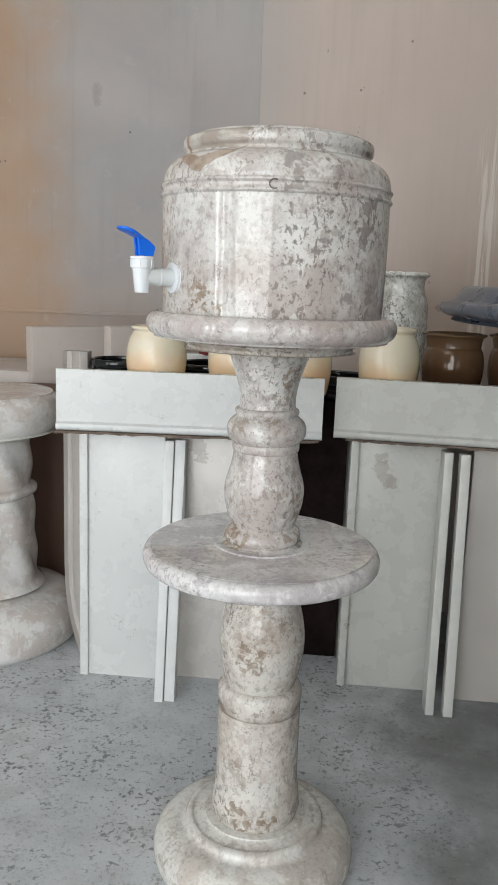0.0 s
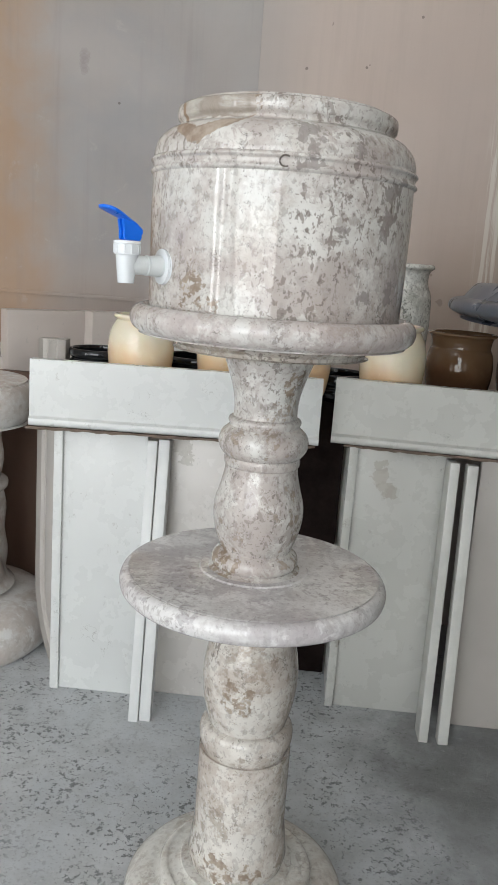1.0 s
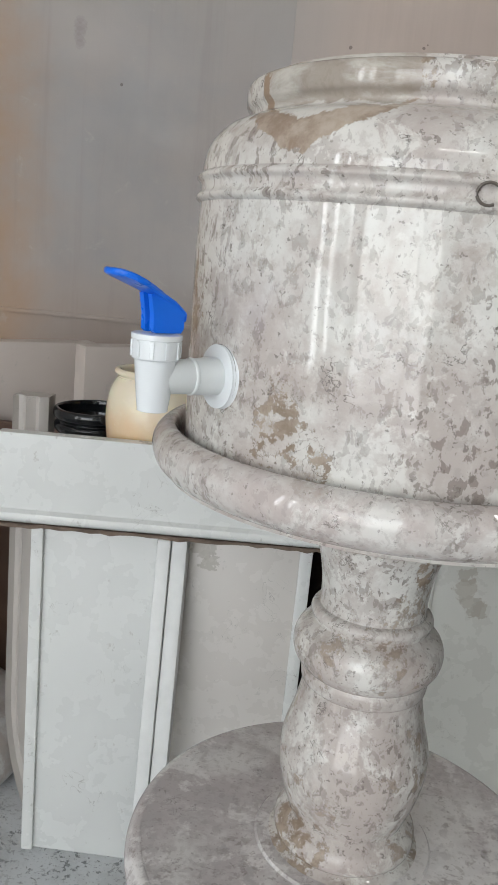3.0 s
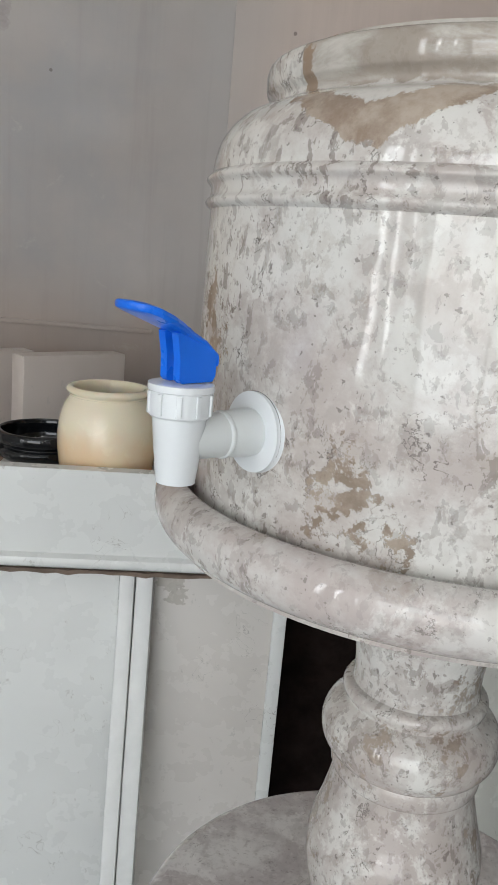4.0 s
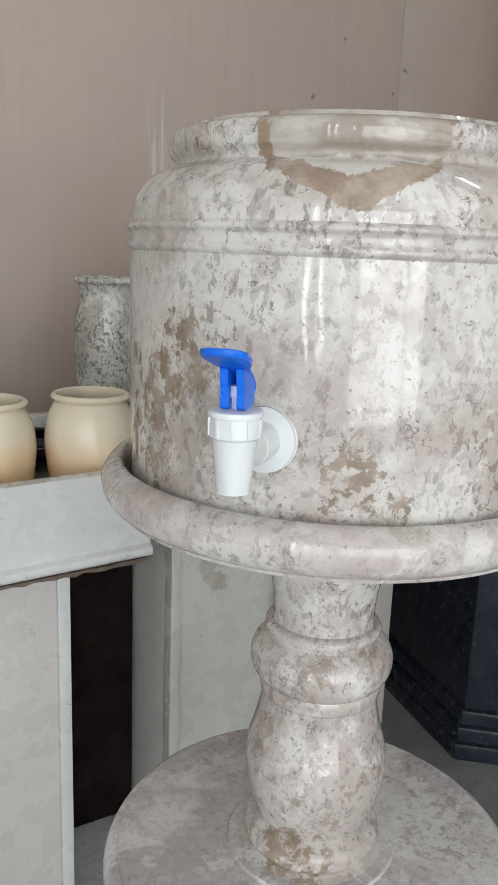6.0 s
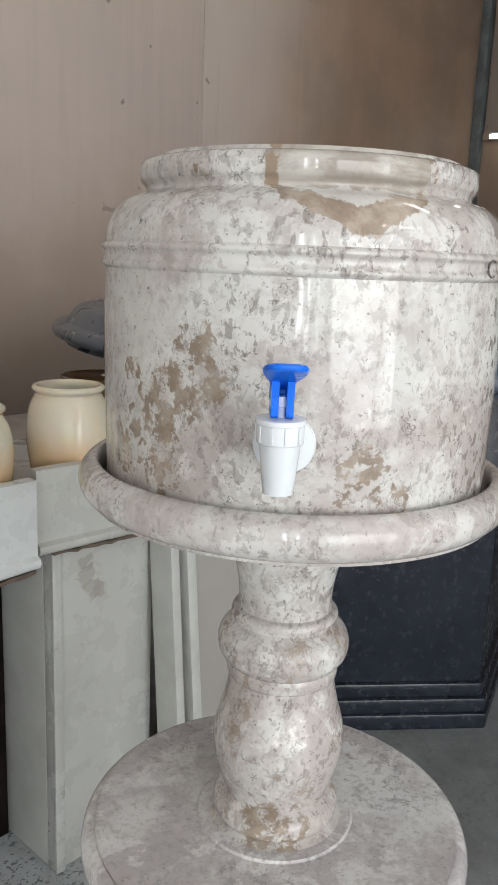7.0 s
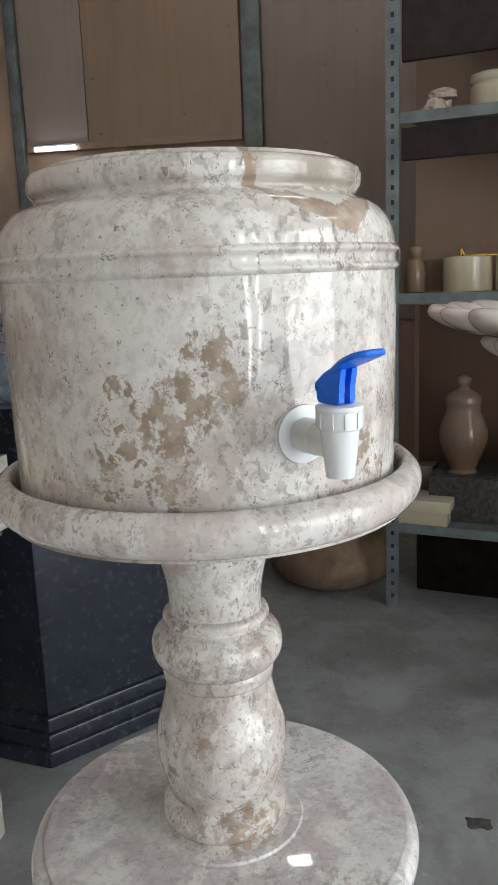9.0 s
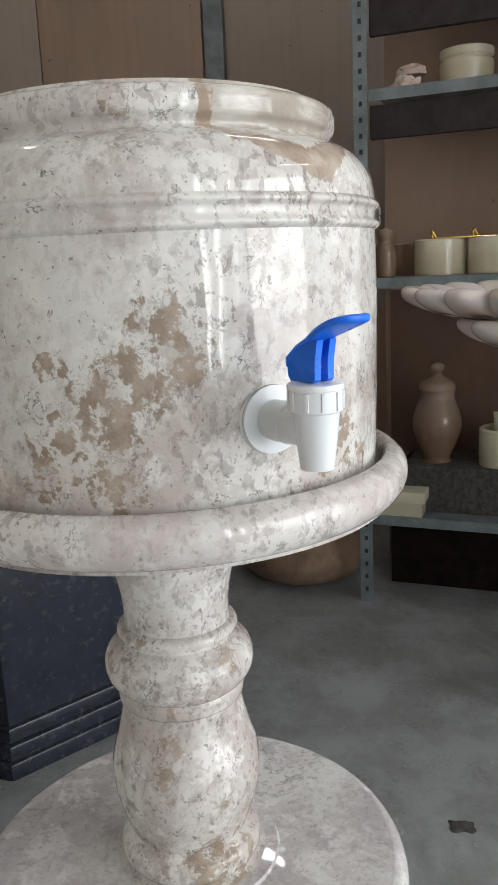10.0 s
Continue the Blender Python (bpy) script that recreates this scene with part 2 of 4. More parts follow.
pot_patches = [(on_pot(az, z, 0.139), r) for az, z, r in (
    (193, 0.862, 0.012), (198, 0.852, 0.012), (188, 0.838, 0.016), (182, 0.823, 0.014), (172, 0.804, 0.015), (167, 0.789, 0.009), (183, 0.787, 0.012), (185, 0.811, 0.009),
    (171, 0.846, 0.006), (236, 0.792, 0.014), (245, 0.783, 0.010), (237, 0.808, 0.009))] + [(on_pot(188, 0.970, 0.115), 0.0055), (on_pot(258, 0.970, 0.115), 0.005), (on_pot(246, 0.974, 0.115), 0.004)]
pot_blots = [(on_pot(323, 0.897), 0.012), (on_pot(320, 0.875), 0.009), (on_pot(319, 0.856), 0.007), (on_pot(329, 0.905), 0.009), (on_pot(327, 0.80), 0.009), (on_pot(326, 0.78), 0.007),
             (on_pot(311, 0.802), 0.006), (on_pot(282, 0.938, 0.133), 0.010), (on_pot(277, 0.926, 0.14), 0.006), (on_pot(283, 0.914, 0.14), 0.004), (on_pot(303, 0.935, 0.134), 0.006), (on_pot(296, 0.86), 0.006)]
M_POT = fossil_marble("fossil_marble_pot", patches=pot_patches, amount=0.6, brown=0.2, streaks=pot_blots, dense=300, crescent=True)
M_STAND = fossil_marble("fossil_marble_stand", amount=0.5, brown=0.8, spot=0.6, wave=0.15, patches=[((-0.03, -0.04, 0.484), 0.013), ((-0.046, -0.02, 0.492), 0.010), ((0.03, -0.025, 0.70), 0.012)])
M_TRAY = fossil_marble("fossil_marble_tray", light=(0.60, 0.585, 0.56), mid=(0.42, 0.375, 0.355), amount=0.4, brown=0.3, spot=0.45, speck=0.6, gloss=0.015, wave=0.08)
M_DISC = fossil_marble("fossil_marble_disc", light=(0.68, 0.67, 0.66), mid=(0.43, 0.41, 0.415), amount=0.55, gloss=0.025, speck=0.45, spot=0.35, wave=0.10)
M_LOWER = fossil_marble("fossil_marble_lower", light=(0.60, 0.575, 0.53), mid=(0.43, 0.385, 0.335), amount=0.5, brown=0.6, patches=[((-0.02, -0.054, 0.100), 0.014), ((0.015, -0.056, 0.092), 0.012), ((-0.01, -0.054, 0.33), 0.014)], gloss=0.03)
M_FOOT = fossil_marble("fossil_marble_foot", light=(0.64, 0.63, 0.59), mid=(0.45, 0.42, 0.375), amount=0.35, brown=0.25, speck=0.3, spot=0.35, gloss=0.03)
M_VASE = fossil_marble("grey_green_marble", light=(0.68, 0.68, 0.64), mid=(0.40, 0.40, 0.36), dark=(0.13, 0.135, 0.12), amount=0.9, spot=0.75)
M_ROUND = fossil_marble("veined_marble", light=(0.74, 0.73, 0.71), mid=(0.54, 0.50, 0.46), dark=(0.42, 0.38, 0.34), amount=0.2, gloss=0.025, speck=0.1, spot=0.08)


def plain(name, colour, rough=0.5, metal=0.0, vary=0.12, scale=18, bump=0.05, spec=0.5):
    n = Nodes(name, rough, metal, spec)
    col = n.mix(n.step(n.noise(scale, 6, 0.65), 0.3, 0.7), tuple(c * (1 - vary) for c in colour), tuple(min(0.95, c * (1 + vary)) for c in colour))
    n.bump(n.noise(scale * 5, 5), bump, 0.001)
    return n.done(col, n.step(n.noise(scale * 1.7, 4), 0.3, 0.7, rough * 0.85, min(1, rough * 1.2)))


def pale_slab(name, base=(0.555, 0.555, 0.52), gloss=0.22, patches=()):
    n = Nodes(name, gloss)
    col = n.mix(n.step(n.noise(3.5, 3, 0.5), 0.3, 0.7), base, tuple(0.92 * c for c in base))
    col = n.mix(n.step(n.noise(42, 7, 0.70, 0.2, n.stretch((1, 1, 0.7))), 0.635, 0.675, 0, 0.5), col, (0.40, 0.385, 0.36))
    line = n.step(n.math("ABSOLUTE", n.math("SUBTRACT", n.noise(22, 3, 0.5, 2.0), 0.5)), 0.008, 0.002)
    col = n.mix(n.math("MULTIPLY", line, n.step(n.noise(10, 3), 0.56, 0.64, 0, 0.55)), col, (0.25, 0.24, 0.22))
    for c, r in patches:
        col = n.mix(n.math("MULTIPLY", n.patch(c, r), 0.75), col, (0.385, 0.355, 0.31))
    return n.done(col, n.step(n.noise(14, 4), 0.3, 0.7, gloss * 0.8, gloss * 1.7))


# console stone, darkened for the right console, which gets less light
M_SLAB_DIM = pale_slab("dim_slab_stone", patches=[((0.122, 1.556, 0.485), 0.012), ((0.126, 1.556, 0.465), 0.014), ((0.138, 1.556, 0.443), 0.013), ((0.148, 1.556, 0.438), 0.009), ((0.08, 1.55, 0.13), 0.006), ((-0.235, 1.534, 0.49), 0.016), ((-0.225, 1.534, 0.47), 0.010), ((0.32, 1.53, 0.48), 0.016), ((0.33, 1.53, 0.455), 0.014), ((0.345, 1.53, 0.42), 0.010)])
# the same stone, whitened for the better lit left console
M_SLAB_LIT = pale_slab("lit_slab_stone", base=(0.70, 0.715, 0.70), patches=[((-0.235, 1.534, 0.49), 0.016), ((-0.225, 1.534, 0.47), 0.010)])
M_SLAB_WARM = pale_slab("warm_white_slab_stone", base=(0.63, 0.60, 0.565), patches=[((-0.235, 1.534, 0.49), 0.016), ((-0.225, 1.534, 0.47), 0.010)])
# slab stone with the shade beside the leaning slabs put into its colour
M_SLAB_SHADED = pale_slab("shaded_brown_grey_slab_stone", base=(0.45, 0.42, 0.385), gloss=0.4)
# cut edges get the same pair of dim and lit tones
M_EDGE_DIM = plain("dim_cut_slab_stone", (0.56, 0.56, 0.525), 0.4, vary=0.07, scale=11, bump=0.0)
M_EDGE_LIT = plain("lit_cut_slab_stone", (0.71, 0.72, 0.71), 0.4, vary=0.06, scale=11, bump=0.0)
M_MOULD = pale_slab("grey_moulded_stone", base=(0.46, 0.43, 0.40), gloss=0.4)
M_SLAB_PINK = pale_slab("pale_pink_slab_stone", base=(0.56, 0.50, 0.46), gloss=0.4)


def onyx(name, top, low, height):
    n = Nodes(name, 0.045)
    sep = n.t.nodes.new("ShaderNodeSeparateXYZ")
    n.put(sep.inputs[0], n.co)
    wave = n.math("ADD", n.math("DIVIDE", sep.outputs[2], height * K), n.math("MULTIPLY", n.math("SUBTRACT", n.noise(9, 4), 0.5), 0.7))
    col = n.mix(n.step(wave, 0.25, 0.75), low, top)
    col = n.mix(n.step(n.noise(40, 5, 0.6, 1.0), 0.55, 0.7, 0, 0.25), col, tuple(min(0.9, 1.15 * c) for c in top))
    n.b.inputs["Subsurface Weight"].default_value = 0.3
    n.b.inputs["Subsurface Radius"].default_value = (0.02, 0.012, 0.006)
    return n.done(col)


M_ONYX = onyx("honey_onyx", (0.77, 0.70, 0.55), (0.76, 0.55, 0.34), 0.12)
M_ONYX_BROWN = onyx("brown_onyx", (0.17, 0.10, 0.055), (0.10, 0.05, 0.025), 0.12)
M_ONYX_WHITE = onyx("white_onyx", (0.58, 0.54, 0.42), (0.50, 0.45, 0.33), 0.1)
M_PETAL = onyx("petal_onyx", (0.62, 0.56, 0.53), (0.58, 0.46, 0.40), 0.05)
M_ONYX_ROSE = onyx("rose_onyx", (0.27, 0.20, 0.155), (0.20, 0.13, 0.085), 0.2)


M_PLASTIC = plain("white_plastic", (0.72, 0.75, 0.77), 0.22, vary=0.02, bump=0.0)
M_PLASTIC_DULL = plain("clear_white_plastic", (0.66, 0.69, 0.69), 0.35, vary=0.03, bump=0.0)
M_BLUE = plain("blue_plastic", (0.008, 0.15, 0.76), 0.3, vary=0.05, bump=0.0, spec=0.3)
M_RUBBER = plain("black_rubber", (0.02, 0.02, 0.02), 0.7)
M_CURL = plain("dark_fossil_line", (0.12, 0.10, 0.085), 0.3)
M_GRANITE = plain("black_granite", (0.022, 0.026, 0.037), 0.24, vary=0.25, scale=30)
M_BLACK = plain("black_polished_stone", (0.008, 0.009, 0.011), 0.08, vary=0.3)
M_GREY_STONE = plain("blue_grey_stone", (0.088, 0.106, 0.140), 0.28, vary=0.06, scale=5, bump=0.0)
M_STEEL = plain("grey_painted_steel", (0.17, 0.20, 0.21), 0.5, 0.3, vary=0.25, scale=12)
# near-black fill that stands in for deep shade
M_VOID = plain("near_black_shade_fill", (0.014, 0.009, 0.008), 0.9, vary=0.4, spec=0.1)
M_DIRT = plain("dark_dirt", (0.06, 0.055, 0.05), 0.95, vary=0.5, scale=60, bump=0.6)
M_SHELF_DARK = plain("dark_maroon_panel", (0.020, 0.012, 0.013), 0.7, vary=0.3)
M_CLOTH = plain("maroon_cloth", (0.16, 0.02, 0.025), 0.9, vary=0.3, scale=40, bump=0.4)
M_CARD = plain("brown_cardboard", (0.15, 0.11, 0.085), 0.9, vary=0.25, scale=40, bump=0.3)
M_BRASS = plain("brass", (0.72, 0.50, 0.12), 0.25, 1.0)
M_SACK = plain("brown_clay", (0.17, 0.11, 0.07), 0.75, vary=0.35, scale=10, bump=0.3)


def painted_board(name, base, other, streaks=0.3, drips=False):
    n = Nodes(name, 0.62)
    col = n.mix(n.step(n.noise(1.3, 5, 0.6, 0.3), 0.35, 0.66), base, other)
    grain = n.noise(3, 6, 0.65, 0.2, n.stretch((9, 9, 0.5)))
    col = n.mix(n.step(grain, 0.45, 0.7, 0, streaks), col, tuple(0.72 * c for c in base))
    col = n.mix(n.step(n.noise(30, 6, 0.7, 0.3), 0.66, 0.74, 0, 0.35), col, tuple(0.6 * c for c in other))
    col = n.mix(n.step(n.noise(16, 2, 0.5), 0.74, 0.76, 0, 0.6), col, (0.12, 0.09, 0.08))
    if drips:  # whitewash that has run down the board, and a few nail marks
        sep = n.t.nodes.new("ShaderNodeSeparateXYZ")
        n.put(sep.inputs[0], n.co)
        band = n.math("MULTIPLY", n.step(n.math("ABSOLUTE", n.math("SUBTRACT", sep.outputs[0], 0.437 * K)), 0.05, 0.02), n.step(sep.outputs[2], 1.30 * K, 1.15 * K))
        col = n.mix(n.step(sep.outputs[0], -0.28, -0.02, 0.75, 0.0), col, (0.44, 0.405, 0.385))
        # browner low down on the right: dirt, with dimmer light mixed into the colour
        soil_shade = n.math("ADD", sep.outputs[2], n.math("MULTIPLY", n.math("SUBTRACT", n.noise(2.4, 6, 0.62, 0.3), 0.5), 0.9))
        col = n.mix(n.math("MULTIPLY", n.step(soil_shade, 1.50, 0.95), n.step(sep.outputs[0], 0.05, 0.6, 0, 0.75)), col, (0.40, 0.31, 0.245))
        runs = n.step(n.noise(1, 4, 0.6, 0.1, n.stretch((70, 1, 2.2))), 0.46, 0.56)
        col = n.mix(n.math("MULTIPLY", n.math("MULTIPLY", band, runs), 0.65), col, (0.72, 0.69, 0.63))
        for c in ((0.065, 2.42, 1.345), (0.072, 2.42, 1.352), (0.197, 2.42, 1.474), (-0.092, 2.42, 1.335), (-0.143, 2.42, 1.137), (1.13, 2.42, 1.335)):
            col = n.mix(n.math("MULTIPLY", n.patch(c, 0.0035, 0.18, 40), 0.7), col, (0.16, 0.12, 0.11))
    n.bump(n.noise(45, 6, 0.6), 0.12, 0.002)
    return n.done(col, n.step(n.noise(5, 4), 0.3, 0.7, 0.45, 0.75))


M_WALL_PINK = painted_board("pink_beige_painted_wall", (0.56, 0.465, 0.41), (0.53, 0.445, 0.40), 0.2, True)


def worn_grey_wall():
    """Grey paint that has worn off to orange plywood along one end and fades to pink at the other."""
    n = Nodes("worn_grey_painted_wall", 0.6)
    sep = n.t.nodes.new("ShaderNodeSeparateXYZ")
    n.put(sep.inputs[0], n.co)
    place = n.math("ADD", sep.outputs[0], n.math("MULTIPLY", n.math("SUBTRACT", n.noise(2.2, 6, 0.6, 0.2), 0.5), 0.7))
    grey = n.mix(n.step(n.noise(1.8, 6, 0.62, 0.3), 0.38, 0.62), (0.345, 0.335, 0.335), (0.395, 0.36, 0.34))
    low = n.math("ADD", sep.outputs[2], n.math("MULTIPLY", n.noise(2.0, 4), 0.4))
    grey = n.mix(n.step(low, 1.25, 0.85), grey, (0.39, 0.315, 0.27))
    grey = n.mix(n.step(place, -0.60, -0.28, 0, 0.65), grey, (0.46, 0.435, 0.42))
    col = n.mix(n.step(place, -0.82, -1.12), grey, (0.42, 0.29, 0.20))
    col = n.mix(n.step(n.noise(3, 6, 0.65, 0.2, n.stretch((9, 9, 0.5))), 0.5, 0.75, 0, 0.22), col, (0.28, 0.24, 0.22))
    col = n.mix(n.step(n.noise(11, 7, 0.7, 0.4), 0.60, 0.70, 0, 0.30), col, (0.50, 0.46, 0.43))
    for z, r in ((1.296, 0.010), (1.306, 0.013), (1.317, 0.0145), (1.328, 0.0145), (1.338, 0.013), (1.347, 0.009)):
        col = n.mix(n.math("MULTIPLY", n.patch((-0.689, 2.42, z), r, 0.5, 40), 0.16), col, (0.20, 0.17, 0.16))
    for c in ((-0.98, 2.42, 1.13), (-0.965, 2.42, 1.132), (-0.98, 2.42, 1.42), (-0.59, 2.42, 1.22)):
        col = n.mix(n.math("MULTIPLY", n.patch(c, 0.0035, 0.18, 40), 0.7), col, (0.12, 0.10, 0.09))
    n.bump(n.noise(45, 6, 0.6), 0.12, 0.002)
    return n.done(col, n.step(n.noise(5, 4), 0.3, 0.7, 0.4, 0.7))


def stained_dimmed_board():
    """Plywood going from pink to brown along the board: stain and falling light in one colour."""
    n = Nodes("stained_dimmed_plywood", 0.6)
    sep = n.t.nodes.new("ShaderNodeSeparateXYZ")
    n.put(sep.inputs[0], n.co)
    place = n.math("ADD", sep.outputs[0], n.math("MULTIPLY", n.math("SUBTRACT", n.noise(2.0, 6, 0.6, 0.3), 0.5), 0.8))
    brown = n.mix(n.step(n.noise(2.5, 6, 0.6, 0.3), 0.36, 0.64), (0.40, 0.275, 0.195), (0.33, 0.24, 0.185))
    col = n.mix(n.step(place, 1.38, 2.25), (0.53, 0.45, 0.40), brown)
    col = n.mix(n.step(n.noise(3, 6, 0.65, 0.2, n.stretch((9, 9, 0.5))), 0.48, 0.75, 0, 0.25), col, (0.30, 0.22, 0.17))
    col = n.mix(n.step(n.noise(24, 7, 0.7, 0.3), 0.66, 0.74, 0, 0.3), col, (0.22, 0.17, 0.14))
    for c in ((1.165, 2.42, 1.40), (1.172, 2.42, 1.395)):
        col = n.mix(n.math("MULTIPLY", n.patch(c, 0.005, 0.2, 40), 0.6), col, (0.16, 0.12, 0.11))
    n.bump(n.noise(45, 6, 0.6), 0.12, 0.002)
    return n.done(col, n.step(n.noise(5, 4), 0.3, 0.7, 0.35, 0.65))


M_WALL_DIMMED = stained_dimmed_board()
M_WALL_GREY = worn_grey_wall()
M_WALL_BROWN = painted_board("brown_plywood", (0.37, 0.255, 0.185), (0.30, 0.22, 0.17), 0.4)
# unseen walls and ceiling, made white so that they bounce more daylight
M_WALL = painted_board("white_bounce_wall", (0.74, 0.73, 0.70), (0.68, 0.67, 0.65), 0.1)
M_WALL_TAN = painted_board("tan_board", (0.34, 0.275, 0.235), (0.29, 0.24, 0.21))
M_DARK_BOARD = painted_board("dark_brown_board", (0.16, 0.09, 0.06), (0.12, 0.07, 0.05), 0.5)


def concrete():
    n = Nodes("dusty_speckled_concrete", 0.75)
    col = n.mix(n.step(n.noise(1.6, 6, 0.6, 0.3), 0.35, 0.65), (0.50, 0.53, 0.555), (0.60, 0.615, 0.625))
    col = n.mix(n.step(n.noise(14, 7, 0.7, 0.3), 0.42, 0.62, 0, 0.5), col, (0.42, 0.435, 0.44))
    patchy = n.step(n.noise(4.2, 6, 0.7, 0.4), 0.42, 0.56, 0.30, 1.0)
    pits = n.step(n.math("ADD", n.noise(88, 7, 0.70, 0.2), n.math("MULTIPLY", n.math("SUBTRACT", n.noise(18, 4, 0.6), 0.5), 0.35)), 0.552, 0.585)
    col = n.mix(n.math("MULTIPLY", n.math("MULTIPLY", pits, patchy), 0.8), col, (0.115, 0.12, 0.125))
    col = n.mix(n.step(n.noise(170, 4, 0.6), 0.59, 0.68, 0, 0.5), col, (0.20, 0.205, 0.21))
    col = n.mix(n.step(n.noise(130, 4, 0.6, 0.2, n.stretch((1, 1, 1), (2, 5, 0))), 0.60, 0.68, 0, 0.6), col, (0.62, 0.62, 0.61))
    # smoother dark grey towards the racks; its near edge carries shadow as colour
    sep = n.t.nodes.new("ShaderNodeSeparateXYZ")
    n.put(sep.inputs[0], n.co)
    east_dark = n.step(n.math("ADD", sep.outputs[0], n.math("MULTIPLY", n.math("SUBTRACT", n.noise(3.5, 6, 0.65, 0.3), 0.5), 0.9)), 0.04, 0.38)
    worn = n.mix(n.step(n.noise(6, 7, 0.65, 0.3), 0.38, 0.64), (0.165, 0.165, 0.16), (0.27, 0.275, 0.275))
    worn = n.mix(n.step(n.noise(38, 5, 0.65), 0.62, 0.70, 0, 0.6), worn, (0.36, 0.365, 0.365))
    col = n.mix(n.math("MULTIPLY", east_dark, 0.85), col, worn)
    n.bump(n.math("SUBTRACT", n.noise(110, 5, 0.7), n.math("MULTIPLY", pits, 0.6)), 0.4, 0.003)
    return n.done(col, n.step(n.noise(3, 4), 0.3, 0.7, 0.55, 0.9))


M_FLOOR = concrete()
lit = Nodes("lit_lamp_glass", 0.4)
lit.b.inputs["Emission Color"].default_value, lit.b.inputs["Emission Strength"].default_value = (1.0, 0.99, 0.96, 1), 24.0
M_LAMP = lit.done((0.9, 0.9, 0.88))

# ---- the room ----
X0, X1, Y0, Y1, H = -2.6, 2.72, -2.6, 2.42, 2.7


def structure(name, bm, material, label, category="wall"):
    return solid(name, bm, material, (0, 0, 0), label, category, kind="structure")


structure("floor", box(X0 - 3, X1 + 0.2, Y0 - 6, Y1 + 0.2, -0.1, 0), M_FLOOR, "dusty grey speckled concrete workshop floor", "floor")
structure("ceiling", box(X0 - 0.1, X1 + 0.1, Y0 - 0.1, Y1 + 0.1, H, H + 0.1), M_WALL, "plain painted ceiling", "ceiling")
north = structure("wall_north", box(X0 - 0.1, X1 + 0.1, Y1 + 0.012, Y1 + 0.1, 0, H), M_WALL, "boarded back wall in pinkish beige and brown")
for a, b, m, lab in ((X0, -0.2178, M_WALL_GREY, "grey and orange-brown painted board"),
                     (-0.2175, 1.1485, M_WALL_PINK, "pinkish beige painted board"), (1.150, X1 - 0.002, M_WALL_DIMMED, "pinkish plywood board, stained and dimmed towards brown")):
    part("board", box(a, b, Y1, Y1 + 0.012, 0.002, H - 0.002, 0.0003), m, north, lab)
part("ledge", box(-2.4, -0.35, Y1 - 0.006, Y1, 0.693, 0.703, 0.002), M_WALL_GREY, north, "thin painted batten")
east = structure("wall_east", box(X1, X1 + 0.1, Y0 - 0.1, Y1 + 0.1, 0, H), M_WALL_BROWN, "brown plywood side wall with grey posts")
bm = box(X0 - 0.1, X0, Y0 - 0.1, Y1 + 0.1, 0, 0.4)
for b in ((X0 - 0.1, X0, Y0 - 0.1, Y1 + 0.1, 2.2, H), (X0 - 0.1, X0, Y0 - 0.1, -2.14, 0.4, 2.2), (X0 - 0.1, X0, -2.00, -1.50, 0.4, 2.2), (X0 - 0.1, X0, -1.30, -1.05, 0.4, 2.2), (X0 - 0.1, X0, -0.82, Y1 + 0.1, 0.4, 2.2)):
    box(*b, into=bm)
structure("wall_west", bm, M_WALL, "white side wall with three tall window slits")
bm = box(X0 - 0.1, -2.5, Y0 - 0.1, Y0, 0, H)
for b in ((0.05, X1 + 0.1, Y0 - 0.1, Y0, 0, H), (-2.5, 0.05, Y0 - 0.1, Y0, 2.3, H), (-0.62, -0.56, Y0 - 0.08, Y0 - 0.02, 0, 2.3)):
    box(*b, into=bm)
structure("wall_south", bm, M_WALL, "white wall with a wide doorway")
# added out of view to block door light from the rack
structure("wall_light_block", box(0.75, 0.82, Y0, 0.0, 0, H), M_WALL, "unseen plain wall added to keep door light off the rack")

# ---- marble water dispenser on its pedestal ----
pot = thing("water_pot", POT, "polished grey-beige fossil marble water pot with a plastic tap", "water dispenser")
part("pot_body", lathe([(0, 0.752), (0.134, 0.752), (0.134, 0.752), (0.1372, 0.756), (0.1378, 0.783), (0.1387, 0.827), (0.1391, 0.874), (0.1386, 0.903), (0.1386, 0.9072),
                        (0.1386, 0.9072), (0.1408, 0.9090), (0.1413, 0.9110), (0.1395, 0.9132), (0.1390, 0.9150), (0.1390, 0.9168), (0.1395, 0.9185), (0.1413, 0.9205), (0.1408, 0.9225), (0.1386, 0.9243), (0.1386, 0.9243),
                        (0.1379, 0.931), (0.1358, 0.9385), (0.1318, 0.945), (0.1250, 0.9515), (0.1165, 0.9550), (0.1124, 0.9570), (0.1116, 0.9593), (0.1130, 0.9617),
                        (0.1148, 0.9636), (0.1156, 0.9678), (0.1154, 0.9723), (0.1140, 0.9756), (0.110, 0.9772), (0.106, 0.9767), (0.103, 0.974), (0.103, 0.9), (0.103, 0.79), (0.09, 0.775), (0, 0.772)],
                       128, 3), M_POT, pot)
curl = [(0.1412 * math.cos(radians(a)), 0.1412 * math.sin(radians(a)), z) for a, z in
        [(272.8 + 2.2 * math.cos(u), 0.9157 + 0.0050 * math.sin(u)) for u in [0.9 + k * 0.36 for k in range(13)]]]
part("band_curl", tube(curl, 0.0008, 8), M_CURL, pot, "dark carved curl in the band")

TAP = radians(217)
tap_at = (0.178 * math.cos(TAP), 0.178 * math.sin(TAP), 0.0)
